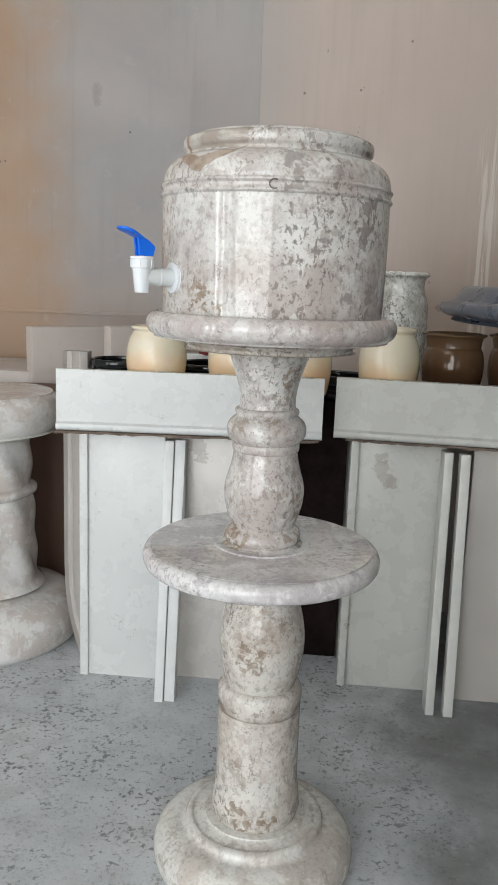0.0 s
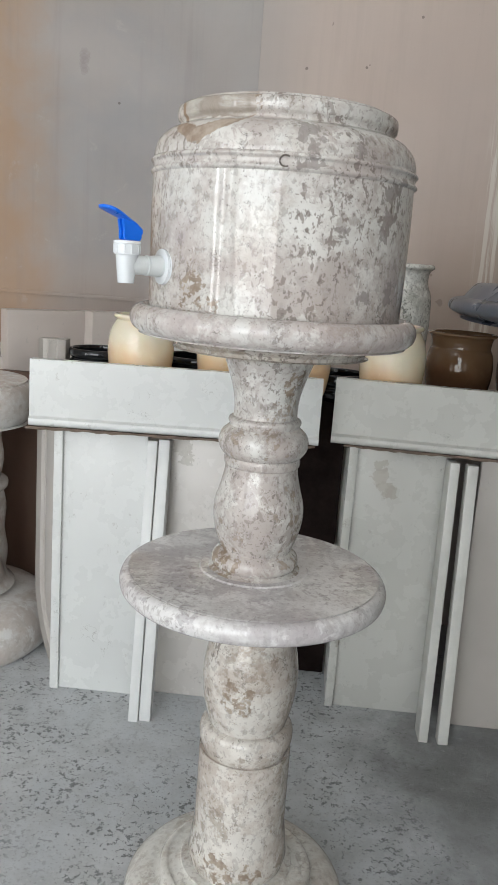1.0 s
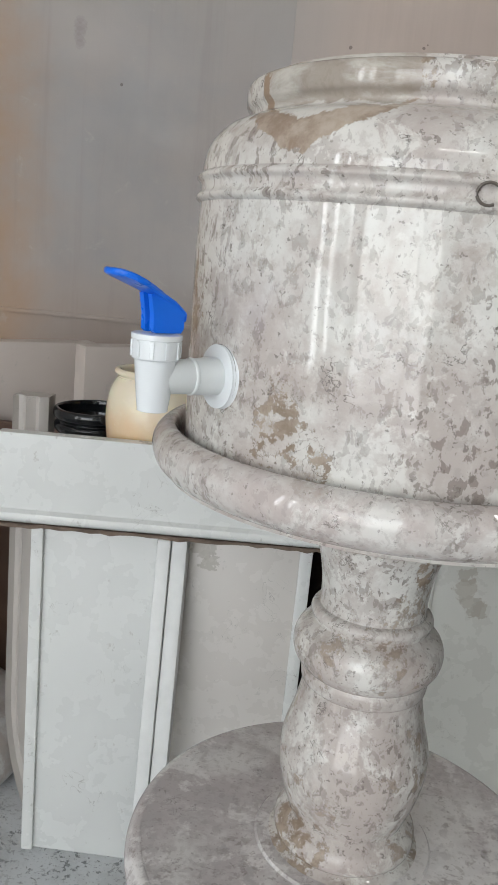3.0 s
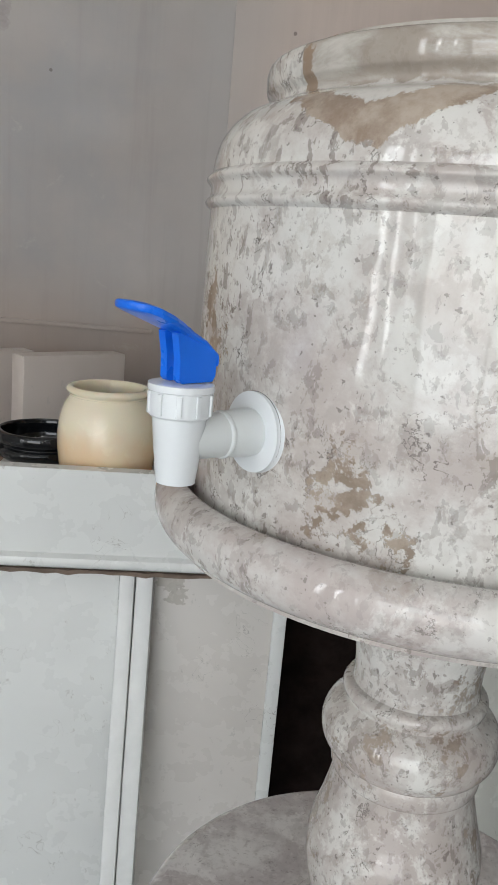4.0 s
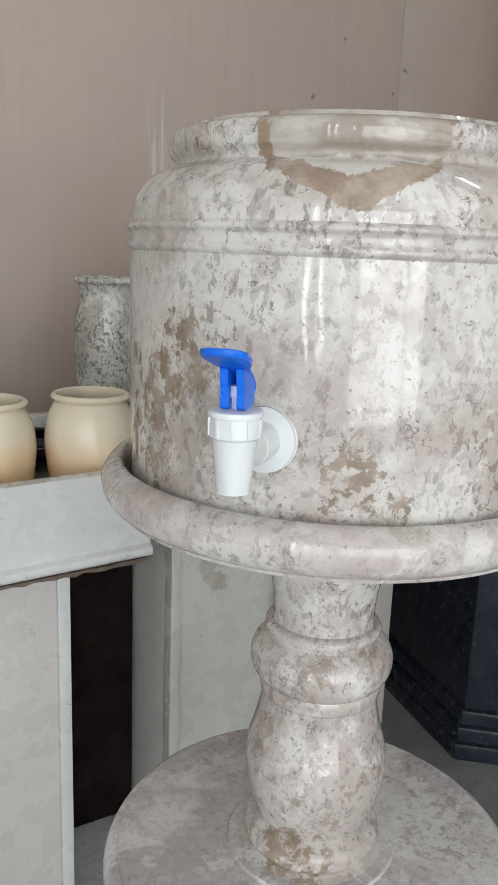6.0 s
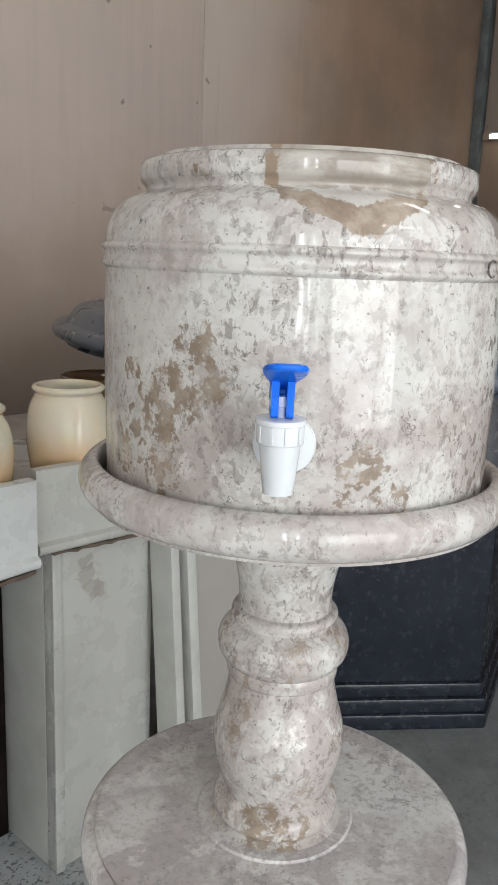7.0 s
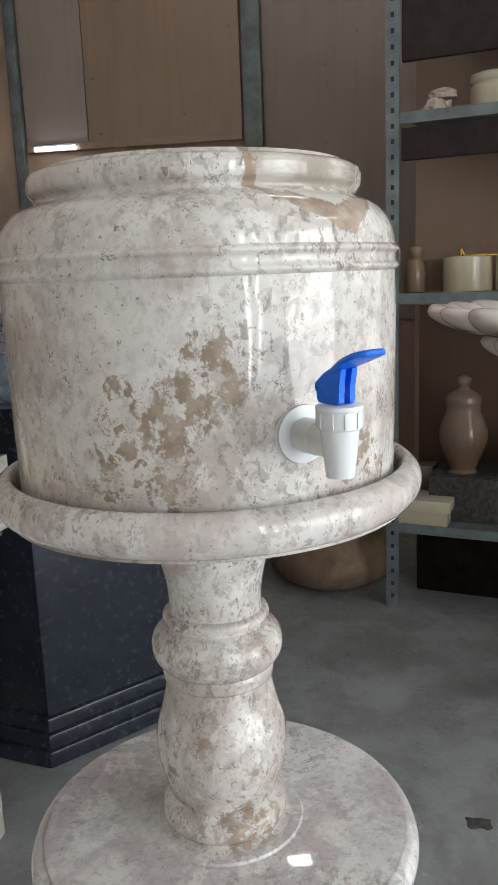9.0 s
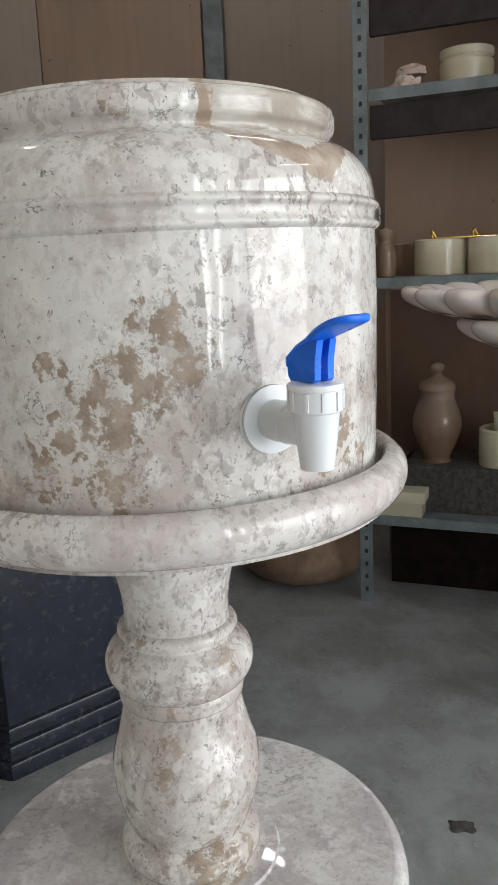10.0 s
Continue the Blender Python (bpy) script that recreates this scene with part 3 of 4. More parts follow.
tap = part("tap_body", lathe([(0, 0.796), (0.0074, 0.796), (0.0080, 0.7965), (0.0080, 0.7965), (0.0094, 0.808), (0.0110, 0.8235), (0.0110, 0.8235), (0.0125, 0.8240), (0.0126, 0.8335), (0.0126, 0.8335),
                              (0.0132, 0.8338), (0.0132, 0.8358), (0.0122, 0.8366), (0.006, 0.8368), (0, 0.8368)], 40, 2), M_PLASTIC, pot, "white plastic tap", at=tap_at, turn=(0, 0, 217))


def cap_ribs(count, r, z0, z1):
    bm = bmesh.new()
    for k in range(count):
        a = 2 * math.pi * (k + 0.5) / count
        rib = box(r - 0.0006, r + 0.0007, -0.0011, 0.0011, z0, z1, 0.0003)
        bmesh.ops.rotate(rib, cent=(0, 0, 0), matrix=Matrix.Rotation(a, 3, "Z"), verts=rib.verts)
        me = bpy.data.meshes.new("join")
        rib.to_mesh(me)
        rib.free()
        bm.from_mesh(me)
        bpy.data.meshes.remove(me)
    return bm


part("cap_rib", cap_ribs(10, 0.0126, 0.8245, 0.833), M_PLASTIC, tap)
side = Matrix.Rotation(radians(-90), 3, "Y")


def sideways(points, z, segments=40, n=2):
    """A turned piece that lies along -x at the height z."""
    bm = lathe(points, segments, n)
    bmesh.ops.rotate(bm, cent=(0, 0, 0), matrix=side, verts=bm.verts)
    bmesh.ops.translate(bm, vec=(0, 0, z), verts=bm.verts)
    return bm


part("pipe", sideways([(0, 0.004), (0.0092, 0.004), (0.0092, 0.004), (0.0094, 0.020), (0.0094, 0.020), (0.0101, 0.0206), (0.0101, 0.022), (0.0096, 0.0226), (0.0096, 0.0226), (0.0100, 0.039), (0, 0.039)], 0.814), M_PLASTIC_DULL, tap, "translucent white plastic pipe")
part("flange", sideways([(0, 0.0370), (0.0160, 0.0370), (0.0170, 0.0377), (0.0172, 0.0390), (0.0172, 0.042), (0, 0.042)], 0.814), M_PLASTIC, tap)
part("gasket", sideways([(0, 0.0386), (0.0174, 0.0392), (0.0174, 0.043), (0, 0.043)], 0.8141, n=1), M_RUBBER, tap, "thin black rubber gasket")


def lever_mesh():
    bm = bmesh.new()
    # two cheeks with a slot between
    for s in (-1, 1):
        outline = [(-0.0135, 0.8372), (0.0060, 0.8372), (0.0078, 0.8385), (0.0082, 0.8470), (0.0105, 0.8565), (0.0040, 0.8590), (-0.0155, 0.8480), (-0.0155, 0.8395)]
        low = [bm.verts.new((x, s * 0.0023, z)) for x, z in outline]
        top = [bm.verts.new((x, s * 0.0066, z)) for x, z in outline]
        n = len(outline)
        for k in range(n):
            bm.faces.new((low[k], low[(k + 1) % n], top[(k + 1) % n], top[k]))
        bm.faces.new(low), bm.faces.new(top[::-1])
    box(-0.0150, -0.0085, -0.0024, 0.0024, 0.8376, 0.8500, 0, bm)
    # curved thumb paddle
    rows = []
    for x, z, w, h in ((-0.0168, 0.8460, 0.0069, 0.0032), (-0.0165, 0.8486, 0.0071, 0.0030), (-0.008, 0.8540, 0.0072, 0.0030), (0.002, 0.8580, 0.0080, 0.0036), (0.010, 0.8615, 0.0105, 0.0044),
                       (0.018, 0.8644, 0.0126, 0.0048), (0.026, 0.8668, 0.0130, 0.0048), (0.032, 0.8680, 0.0114, 0.0044), (0.0362, 0.8682, 0.0076, 0.0036), (0.0376, 0.8678, 0.0030, 0.0026)):
        ring = []
        for k in range(12):
            a = 2 * math.pi * k / 12
            c, d = math.cos(a), math.sin(a)
            ring.append(bm.verts.new((x, w * math.copysign(abs(c) ** 0.5, c), z - h / 2 + h / 2 * math.copysign(abs(d) ** 0.6, d))))
        rows.append(ring)
    for a, b in zip(rows, rows[1:]):
        for k in range(12):
            bm.faces.new((a[k], a[(k + 1) % 12], b[(k + 1) % 12], b[k]))
    bm.faces.new(rows[0]), bm.faces.new(rows[-1][::-1])
    bmesh.ops.scale(bm, vec=(0.8, 0.88, 1), verts=bm.verts)
    bmesh.ops.recalc_face_normals(bm, faces=bm.faces)
    return bm


part("lever", lever_mesh(), M_BLUE, tap, "bright blue plastic push lever", turn=(0, 0, 7))
part("valve_stem", lathe([(0, 0.836), (0.0021, 0.836), (0.0021, 0.842), (0.0021, 0.842), (0.0030, 0.843), (0.0030, 0.848), (0, 0.848)], 16, 1), M_PLASTIC, tap)

stand = thing("pedestal_stand", POT, "turned fossil marble pedestal with a round middle shelf on the floor", "pedestal")
part("top_tray", lathe([(0, 0.7435), (0.134, 0.7435), (0.146, 0.7450), (0.1540, 0.7505), (0.1573, 0.7585), (0.1562, 0.7668), (0.1515, 0.7725), (0.1462, 0.7745), (0.1432, 0.7728), (0.1412, 0.7665),
                        (0.1405, 0.7515), (0.1405, 0.7515), (0, 0.7515)], 128, 3), M_TRAY, stand)
part("tray_plate", lathe([(0, 0.7290), (0.101, 0.7290), (0.1045, 0.7305), (0.1055, 0.734), (0.1055, 0.7435), (0, 0.7435)], 96, 2), M_LOWER, stand)
part("neck", lathe([(0, 0.7292), (0.0520, 0.7292), (0.0512, 0.7230), (0.0460, 0.7080), (0.0405, 0.6915), (0.0372, 0.676), (0.0362, 0.662), (0.0366, 0.6555), (0.0366, 0.6555), (0.0402, 0.6540), (0.0418, 0.6505), (0.0405, 0.6470), (0.0400, 0.6450), (0.0400, 0.6450),
                    (0.0425, 0.6430), (0.0485, 0.6375), (0.0516, 0.6290), (0.0505, 0.6195), (0.0460, 0.6125), (0.0430, 0.6098), (0.0430, 0.6098), (0.0440, 0.6065), (0.0434, 0.6005), (0.0418, 0.5985), (0.0418, 0.5985),
                    (0.0430, 0.5890), (0.0470, 0.5720), (0.0510, 0.5585), (0.0526, 0.5460), (0.0515, 0.5310), (0.0478, 0.5150), (0.0434, 0.5030), (0.0420, 0.4990), (0.0420, 0.4990), (0.0445, 0.4965), (0.0492, 0.4920),
                    (0.0509, 0.4865), (0.0505, 0.4810), (0.0480, 0.4775), (0.0480, 0.4775), (0.0500, 0.4760), (0.0505, 0.4735), (0, 0.4735)], 96, 3), M_STAND, stand)
part("middle_shelf", lathe([(0, 0.4740), (0.063, 0.4740), (0.063, 0.4740), (0.0645, 0.4722), (0.0665, 0.4720), (0.140, 0.4720), (0.1440, 0.4715), (0.1455, 0.4700), (0.1455, 0.4700), (0.1475, 0.4705), (0.1530, 0.4680), (0.1565, 0.4625),
                            (0.1575, 0.4560), (0.1555, 0.4490), (0.1490, 0.4445), (0.1380, 0.4425), (0.1380, 0.4425), (0, 0.4425)], 128, 3), M_DISC, stand)
LOW = (0.006, 0, 0)
part("lower_column", lathe([(0, 0.4427), (0.0430, 0.4427), (0.0425, 0.4300), (0.0448, 0.4120), (0.0500, 0.3880), (0.0552, 0.3660), (0.0580, 0.3440), (0.0575, 0.3220), (0.0545, 0.3000), (0.0500, 0.2820), (0.0478, 0.2750), (0.0478, 0.2750),
                            (0.0525, 0.2735), (0.0566, 0.2690), (0.0580, 0.2610), (0.0572, 0.2520), (0.0548, 0.2440), (0.0532, 0.2390), (0.0532, 0.2390), (0.0560, 0.2370), (0.0570, 0.2310), (0.0574, 0.1400), (0.0590, 0.0775),
                            (0, 0.0775)], 96, 3), M_LOWER, stand, at=LOW)
part("base", lathe([(0, 0.0775), (0.0640, 0.0775), (0.0720, 0.0745), (0.0860, 0.0715), (0.0860, 0.0715), (0.0900, 0.0725), (0.0955, 0.0700), (0.0980, 0.0640), (0.0980, 0.0640), (0.1020, 0.0605), (0.1130, 0.0590), (0.1270, 0.0530),
                    (0.1380, 0.0415), (0.1425, 0.0280), (0.1420, 0.0140), (0.1370, 0.0030), (0.1300, 0.0), (0.1300, 0.0), (0, 0)], 128, 3, 0.015), M_FOOT, stand, at=LOW)

# ---- pale stone consoles behind, with their stacked slabs ----


def apron(length, thick=0.018, low=0.525, high=0.64):
    """A fascia board with a rounded bead along its lower edge, front face at y = 0."""
    prof = [(0.0, high), (0.0, low + 0.017), (-0.002, low + 0.0155), (-0.006, low + 0.013), (-0.0075, low + 0.008), (-0.006, low + 0.003), (-0.002, low), (thick, low), (thick, high)]
    bm = bmesh.new()
    a = [bm.verts.new((0, y, z)) for y, z in prof]
    b = [bm.verts.new((length, y, z)) for y, z in prof]
    n = len(prof)
    for k in range(n):
        bm.faces.new((a[k], a[(k + 1) % n], b[(k + 1) % n], b[k]))
    bm.faces.new(a), bm.faces.new(b[::-1])
    bmesh.ops.recalc_face_normals(bm, faces=bm.faces)
    return bm


def ragged_strip(length, seed, y0=-0.006, y1=0.03, z=0.5205):
    rnd = random.Random(seed)
    bm = bmesh.new()
    n = 40
    lines = []
    for k in range(n + 1):
        x = length * k / n
        f = y0 + rnd.uniform(-0.003, 0.003)
        lines.append([bm.verts.new(p) for p in ((x, f, z - 0.0005 + rnd.uniform(-0.0016, 0.0008)), (x, f, z + 0.0035), (x, y1, z + 0.0035), (x, y1, z - 0.0005))])
    for a, b in zip(lines, lines[1:]):
        for k in range(4):
            bm.faces.new((a[k], a[(k + 1) % 4], b[(k + 1) % 4], b[k]))
    bm.faces.new(lines[0]), bm.faces.new(lines[-1][::-1])
    bmesh.ops.recalc_face_normals(bm, faces=bm.faces)
    return bm


left = thing("stone_console", (0, 0, 0), "pale speckled stone console in the lit tone, with a fascia and panel legs", "console table")
part("fascia", apron(0.50), M_SLAB_LIT, left, at=(-0.493, 1.457, 0), turn=(0, 0, 4.0))
part("cardboard_packing", ragged_strip(0.50, 3), M_CARD, left, "torn brown cardboard under the fascia", at=(-0.498, 1.457, 0), turn=(0, 0, 4.0))
part("top_slab", box(-0.47, -0.02, 1.505, 1.86, 0.578, 0.598, 0.002), M_SLAB_LIT, left)
leg = part("leg_panel", box(-0.463, -0.295, 1.515, 1.535, 0.0, 0.517, 0.003), M_SLAB_LIT, left)
part("edge_strip", box(-0.465, -0.448, 1.508, 1.516, 0.0, 0.517, 0.003), M_SLAB_LIT, leg)
part("leg_panel", box(-0.268, -0.090, 1.534, 1.553, 0.0, 0.517, 0.003), M_SLAB_WARM, left, "warm white panel")
part("edge_strip", box(-0.105, -0.088, 1.528, 1.5335, 0.0, 0.517, 0.002), M_SLAB_LIT, left)
part("side_panel", box(-0.461, -0.443, 1.536, 1.82, 0.0, 0.575, 0.003), M_EDGE_LIT, left)
part("leaning_slab", box(0, 0.018, 0, 0.028, 0.0, 0.512, 0.003), M_EDGE_LIT, left, "narrow slab leaning on edge against the leg", at=(-0.2920, 1.423, 0.0), turn=(-9, -0.2, 0))
part("leaning_slab", box(0, 0.021, 0, 0.028, 0.0, 0.514, 0.003), M_EDGE_LIT, left, "narrow slab leaning on edge against the leg", at=(-0.2735, 1.429, 0.0), turn=(-9, -0.2, 0))

right = thing("stone_console", (0, 0, 0), "pale stone console in the dimmer tone, with stained panel legs", "console table")
part("fascia", apron(0.50), M_SLAB_DIM, right, at=(0.0285, 1.528, 0), turn=(0, 0, -4.0))
part("cardboard_packing", ragged_strip(0.44, 5), M_CARD, right, "torn brown cardboard under the fascia", at=(0.052, 1.530, 0), turn=(0, 0, -4.0))
part("top_slab", box(0.05, 0.50, 1.56, 1.86, 0.578, 0.598, 0.002), M_SLAB_DIM, right)
leg = part("leg_panel", box(0.066, 0.249, 1.556, 1.576, 0.0, 0.517, 0.003), M_SLAB_DIM, right, "panel with grey-brown stains")
part("edge_strip", box(0.0645, 0.081, 1.549, 1.5565, 0.0, 0.517, 0.003), M_SLAB_DIM, leg)
part("side_panel", box(0.066, 0.085, 1.577, 1.80, 0.0, 0.575, 0.003), M_EDGE_DIM, right)
part("leaning_slab", box(0, 0.017, 0, 0.050, 0.0, 0.514, 0.003), M_EDGE_DIM, right, "narrow slab leaning on edge", at=(0.234, 1.457, 0.001), turn=(-5, 0.3, 0))
part("leaning_slab", box(0, 0.019, 0, 0.028, 0.0, 0.512, 0.003), M_EDGE_DIM, right, "narrow slab leaning on edge", at=(0.268, 1.455, 0.001), turn=(-5, -0.2, 0))
part("leg_panel", box(0.296, 0.461, 1.530, 1.549, 0.0, 0.515, 0.003), M_SLAB_SHADED, right, "panel in a brown-grey that carries its shade")

# added sheet that makes the shaded gap between the consoles dark
solid("gap_shade_board", box(-0.085, 0.062, 1.68, 1.70, 0, 0.575, 0.002), M_VOID, (0, 0, 0), "near-black sheet added for the shade between the two consoles", "board")

# jars along the consoles


def jar(name, place, r, height, material, label, group="", turn=0):
    p = [(f * r, g * height) for f, g in ((0, 0), (0.80, 0), (0.80, 0), (0.86, 0.03), (0.94, 0.20), (1.0, 0.45), (0.985, 0.63), (0.91, 0.79), (0.80, 0.885), (0.765, 0.908), (0.765, 0.922),
                                          (0.83, 0.945), (0.855, 0.966), (0.83, 0.99), (0.77, 1.0), (0.70, 0.985), (0.68, 0.93), (0.74, 0.86), (0.88, 0.6), (0.7, 0.12), (0, 0.08))]
    ob = thing(name, place, label, "jar", turn, group)
    part("jar_body", lathe(p[:10] + p[17:], 64, 3), material, ob)
    part("rim", lathe(p[9:18] + [p[9]], 64, 3), material, ob)
    return ob


JARS = "jars along the consoles"
jar("onyx_jar", (-0.3223, 1.549, 0.598), 0.0585, 0.124, M_ONYX, "glossy honey onyx jar with a rolled rim", JARS)
jar("onyx_jar", (-0.1684, 1.596, 0.598), 0.059, 0.122, M_ONYX, "glossy honey onyx jar with a rolled rim", JARS, 70)
jar("onyx_jar", (-0.0407, 1.578, 0.598), 0.059, 0.127, M_ONYX, "glossy honey onyx jar with a rolled rim", JARS, 150)
jar("onyx_jar", (0.1286, 1.600, 0.598), 0.059, 0.137, M_ONYX, "glossy honey onyx jar with a rolled rim", JARS, 220)
for x, y in ((0.2676, 1.7094), (0.408, 1.725)):
    solid("onyx_jar", lathe([(0, 0), (0.052, 0), (0.056, 0.006), (0.0625, 0.035), (0.0640, 0.060), (0.0615, 0.082), (0.0575, 0.094), (0.0575, 0.094), (0.0560, 0.097), (0.0570, 0.108), (0.0600, 0.117), (0.0655, 0.121), (0.0655, 0.124),
                             (0.0620, 0.1255), (0.055, 0.124), (0.052, 0.115), (0.052, 0.09), (0.055, 0.03), (0, 0.015)], 64, 3), M_ONYX_BROWN, (x, y, 0.598), "dark brown onyx jar with a wide flared rim", "jar", 0, JARS)

vase = thing("marble_vase", (0.1913, 2.11, 0.542), "white marble vase with grey-green flecks and a flared rim", "vase")
part("vase_body", lathe([(0, 0), (0.044, 0), (0.044, 0), (0.050, 0.02), (0.060, 0.07), (0.066, 0.13), (0.0675, 0.18), (0.066, 0.222), (0.062, 0.243), (0.060, 0.248), (0.060, 0.248), (0.050, 0.248), (0.048, 0.24), (0.05, 0.1), (0, 0.05)], 64, 3), M_VASE, vase)
part("rim", lathe([(0.0595, 0.248), (0.0575, 0.252), (0.0545, 0.265), (0.0545, 0.280), (0.058, 0.292), (0.0655, 0.297), (0.0665, 0.302), (0.063, 0.307), (0.055, 0.306), (0.05, 0.295), (0.050, 0.248), (0.0595, 0.248)], 64, 3), M_VASE, vase)
solid("stone_block", box(-0.1, 0.5, 1.98, 2.30, 0, 0.542, 0.004), M_SLAB_PINK, (0, 0, 0), "plain stone block against the back wall", "block")


def black_bowl(place, r, turn=0, flat=1.0):
    h = 0.066
    return solid("black_bowl", lathe([(p, q * flat) for p, q in ((0, 0), (0.5 * r, 0), (0.7 * r, 0.01), (0.93 * r, 0.022), (0.97 * r, 0.034), (0.90 * r, 0.040), (0.90 * r, 0.043), (0.98 * r, 0.048), (1.0 * r, 0.055), (0.98 * r, 0.063), (0.93 * r, h), (0.86 * r, 0.062), (0.8 * r, 0.03), (0, 0.012))], 56, 3),
                 M_BLACK, place, "polished black stone bowl with a rolled rim", "bowl", turn, "black bowls behind the jars")


for x, y in ((-0.24, 1.71), (-0.09, 1.715)):
    black_bowl((x, y, 0.598), 0.075, 0, 0.62)
black_bowl((-0.414, 1.625, 0.598), 0.060, 0, 0.75)
black_bowl((0.035, 1.73, 0.56), 0.07)
solid("white_slab", box(-0.42, 0.02, 1.825, 1.855, 0.598, 0.645, 0.003), M_SLAB_LIT, (0, 0, 0), "narrow white stone slab lying behind the bowls", "slab")


def heap(r, h, seed):
    bm = bmesh.new()
    bmesh.ops.create_icosphere(bm, subdivisions=4, radius=1)
    for v in bm.verts:
        d = 1 + 0.35 * noise.noise(v.co * 2.3 + Vector((seed, 0, 0))) + 0.15 * noise.noise(v.co * 6 + Vector((0, seed, 0)))
        v.co = Vector((v.co.x * r[0] * d, v.co.y * r[1] * d, max(0, v.co.z * d * h + h * 0.3)))
    return bm


solid("folded_cloth", heap((0.085, 0.04), 0.040, 2), M_CLOTH, (-0.20, 1.845, 0.643), "crumpled maroon cloth heaped behind the bowls", "cloth")

# ---- round marble table and slabs at the side ----
side_table = thing("marble_side_table", (-0.745, 1.70, 0), "round veined marble side table with a carved turned leg", "side table")
part("tabletop", lathe([(0, 0.470), (0.150, 0.470), (0.158, 0.474), (0.168, 0.486), (0.174, 0.508), (0.173, 0.530), (0.166, 0.545), (0.155, 0.553), (0.140, 0.556), (0, 0.556)], 96, 3), M_ROUND, side_table)


def carved_leg():
    bm = lathe([(0, 0.47), (0.118, 0.47), (0.112, 0.462), (0.100, 0.452), (0.100, 0.452), (0.104, 0.442), (0.104, 0.40), (0.100, 0.345), (0.100, 0.345), (0.116, 0.340), (0.116, 0.330), (0.106, 0.322), (0.106, 0.322), (0.110, 0.25), (0.113, 0.18), (0.117, 0.13), (0.125, 0.11), (0, 0.11)], 72, 4)
    for v in bm.verts:
        r = math.hypot(v.co.x, v.co.y)
        if r > 0.06 and 0.13 < v.co.z < 0.45:
            a = math.atan2(v.co.y, v.co.x)
            f = 1 + 0.055 * math.sin(7 * a + 40 * v.co.z) * math.sin(28 * v.co.z)
            v.co.x, v.co.y = v.co.x * f, v.co.y * f
    return bm


part("leg", carved_leg(), M_ROUND, side_table, "carved leafy shaft")
part("base", lathe([(0, 0.108), (0.085, 0.108), (0.120, 0.104), (0.18, 0.092), (0.212, 0.066), (0.223, 0.037), (0.221, 0.013), (0.212, 0), (0.212, 0), (0, 0)], 96, 3, 0.02), M_ROUND, side_table)

SLABS = "stone slabs by the wall"
for x, y, high, long, turn in ((-0.712, 1.93, 0.682, 0.235, 40), (-0.520, 1.95, 0.690, 0.20, 40)):
    solid("stone_slab", box(0, long, 0, 0.044, 0, high, 0.004), M_SLAB_PINK, (x, y, 0), "pinkish cut stone slab standing on edge", "slab", turn, SLABS)
solid("stone_block", box(-1.3, -0.72, 1.95, 2.25, 0, 0.57, 0.004), M_SLAB_PINK, (0, 0, 0), "plain pale stone block by the boarded wall", "block")
solid("brown_board", box(-0.74, -0.48, 1.885, 1.90, 0, 0.55, 0.002), M_DARK_BOARD, (0, 0, 0), "dark brown board standing behind the side table", "board")


def fluted_strip():
    """A moulded stone upright, scooped inwards to its foot."""
    bm = bmesh.new()
    n, rows = 8, []
    for i in range(17):
        z = 0.66 * i / 16
        pull = 0.035 * max(0, 1 - z / 0.2) ** 2
        row = []
        for k in range(n + 1):
            u = k / n
            row.append(bm.verts.new((-0.048 + pull + u * 0.048, 0.01 * (abs(math.sin(u * math.pi * 2.5)) - 1), z)))
        row += [bm.verts.new((0.0, 0.03, z)), bm.verts.new((-0.048 + pull, 0.03, z))]
        rows.append(row)
    m = len(rows[0])
    for a, b in zip(rows, rows[1:]):
        for k in range(m):
            bm.faces.new((a[k], a[(k + 1) % m], b[(k + 1) % m], b[k]))
    bm.faces.new(rows[0]), bm.faces.new(rows[-1][::-1])
    bmesh.ops.recalc_face_normals(bm, faces=bm.faces)
    return bm


solid("moulded_strip", fluted_strip(), M_MOULD, (-0.475, 1.60, 0), "grey moulded stone strip standing against the console", "moulding")

# ---- black granite pedestal with the big round top ----
granite = thing("granite_table", (0.981, 1.638, 0), "black granite six-sided pedestal table with a blue-grey round top", "table")


def hexagon(r, az):
    return [(r * math.cos(radians(az + 60 * k)), r * math.sin(radians(az + 60 * k))) for k in range(6)]


AZ = 198.6
part("shaft", extrude_outline(hexagon(0.335, AZ), 0.095, 0.70, 0.004), M_GRANITE, granite)
for r, z0, z1 in ((0.361, 0.0, 0.034), (0.354, 0.034, 0.065), (0.345, 0.065, 0.095)):
    part("plinth_step", extrude_outline(hexagon(r, AZ), z0, z1, 0.006), M_GRANITE, granite)
part("round_top", lathe([(0, 0.752), (0.58, 0.752), (0.628, 0.759), (0.654, 0.767), (0.660, 0.777), (0.655, 0.787), (0.642, 0.791), (0.634, 0.792), (0.634, 0.792), (0.628, 0.800), (0.616, 0.815), (0.606, 0.819), (0.606, 0.819), (0, 0.819)], 160, 3), M_GREY_STONE, granite, "blue-grey stepped stone disc", at=(-0.101, -0.060, 0))
part("corbel", lathe([(0, 0.70), (0.30, 0.70), (0.36, 0.752), (0, 0.752)], 64, 1), M_GRANITE, granite, at=(-0.03, -0.02, 0))
solid("stone_disc", lathe([(0, 0), (0.25, 0), (0.268, 0.006), (0.272, 0.016), (0.265, 0.028), (0.25, 0.032), (0.25, 0.032), (0, 0.032)], 96, 2), M_GREY_STONE, (1.12, 1.70, 0.819), "smaller grey stone disc lying on the big top", "disc")

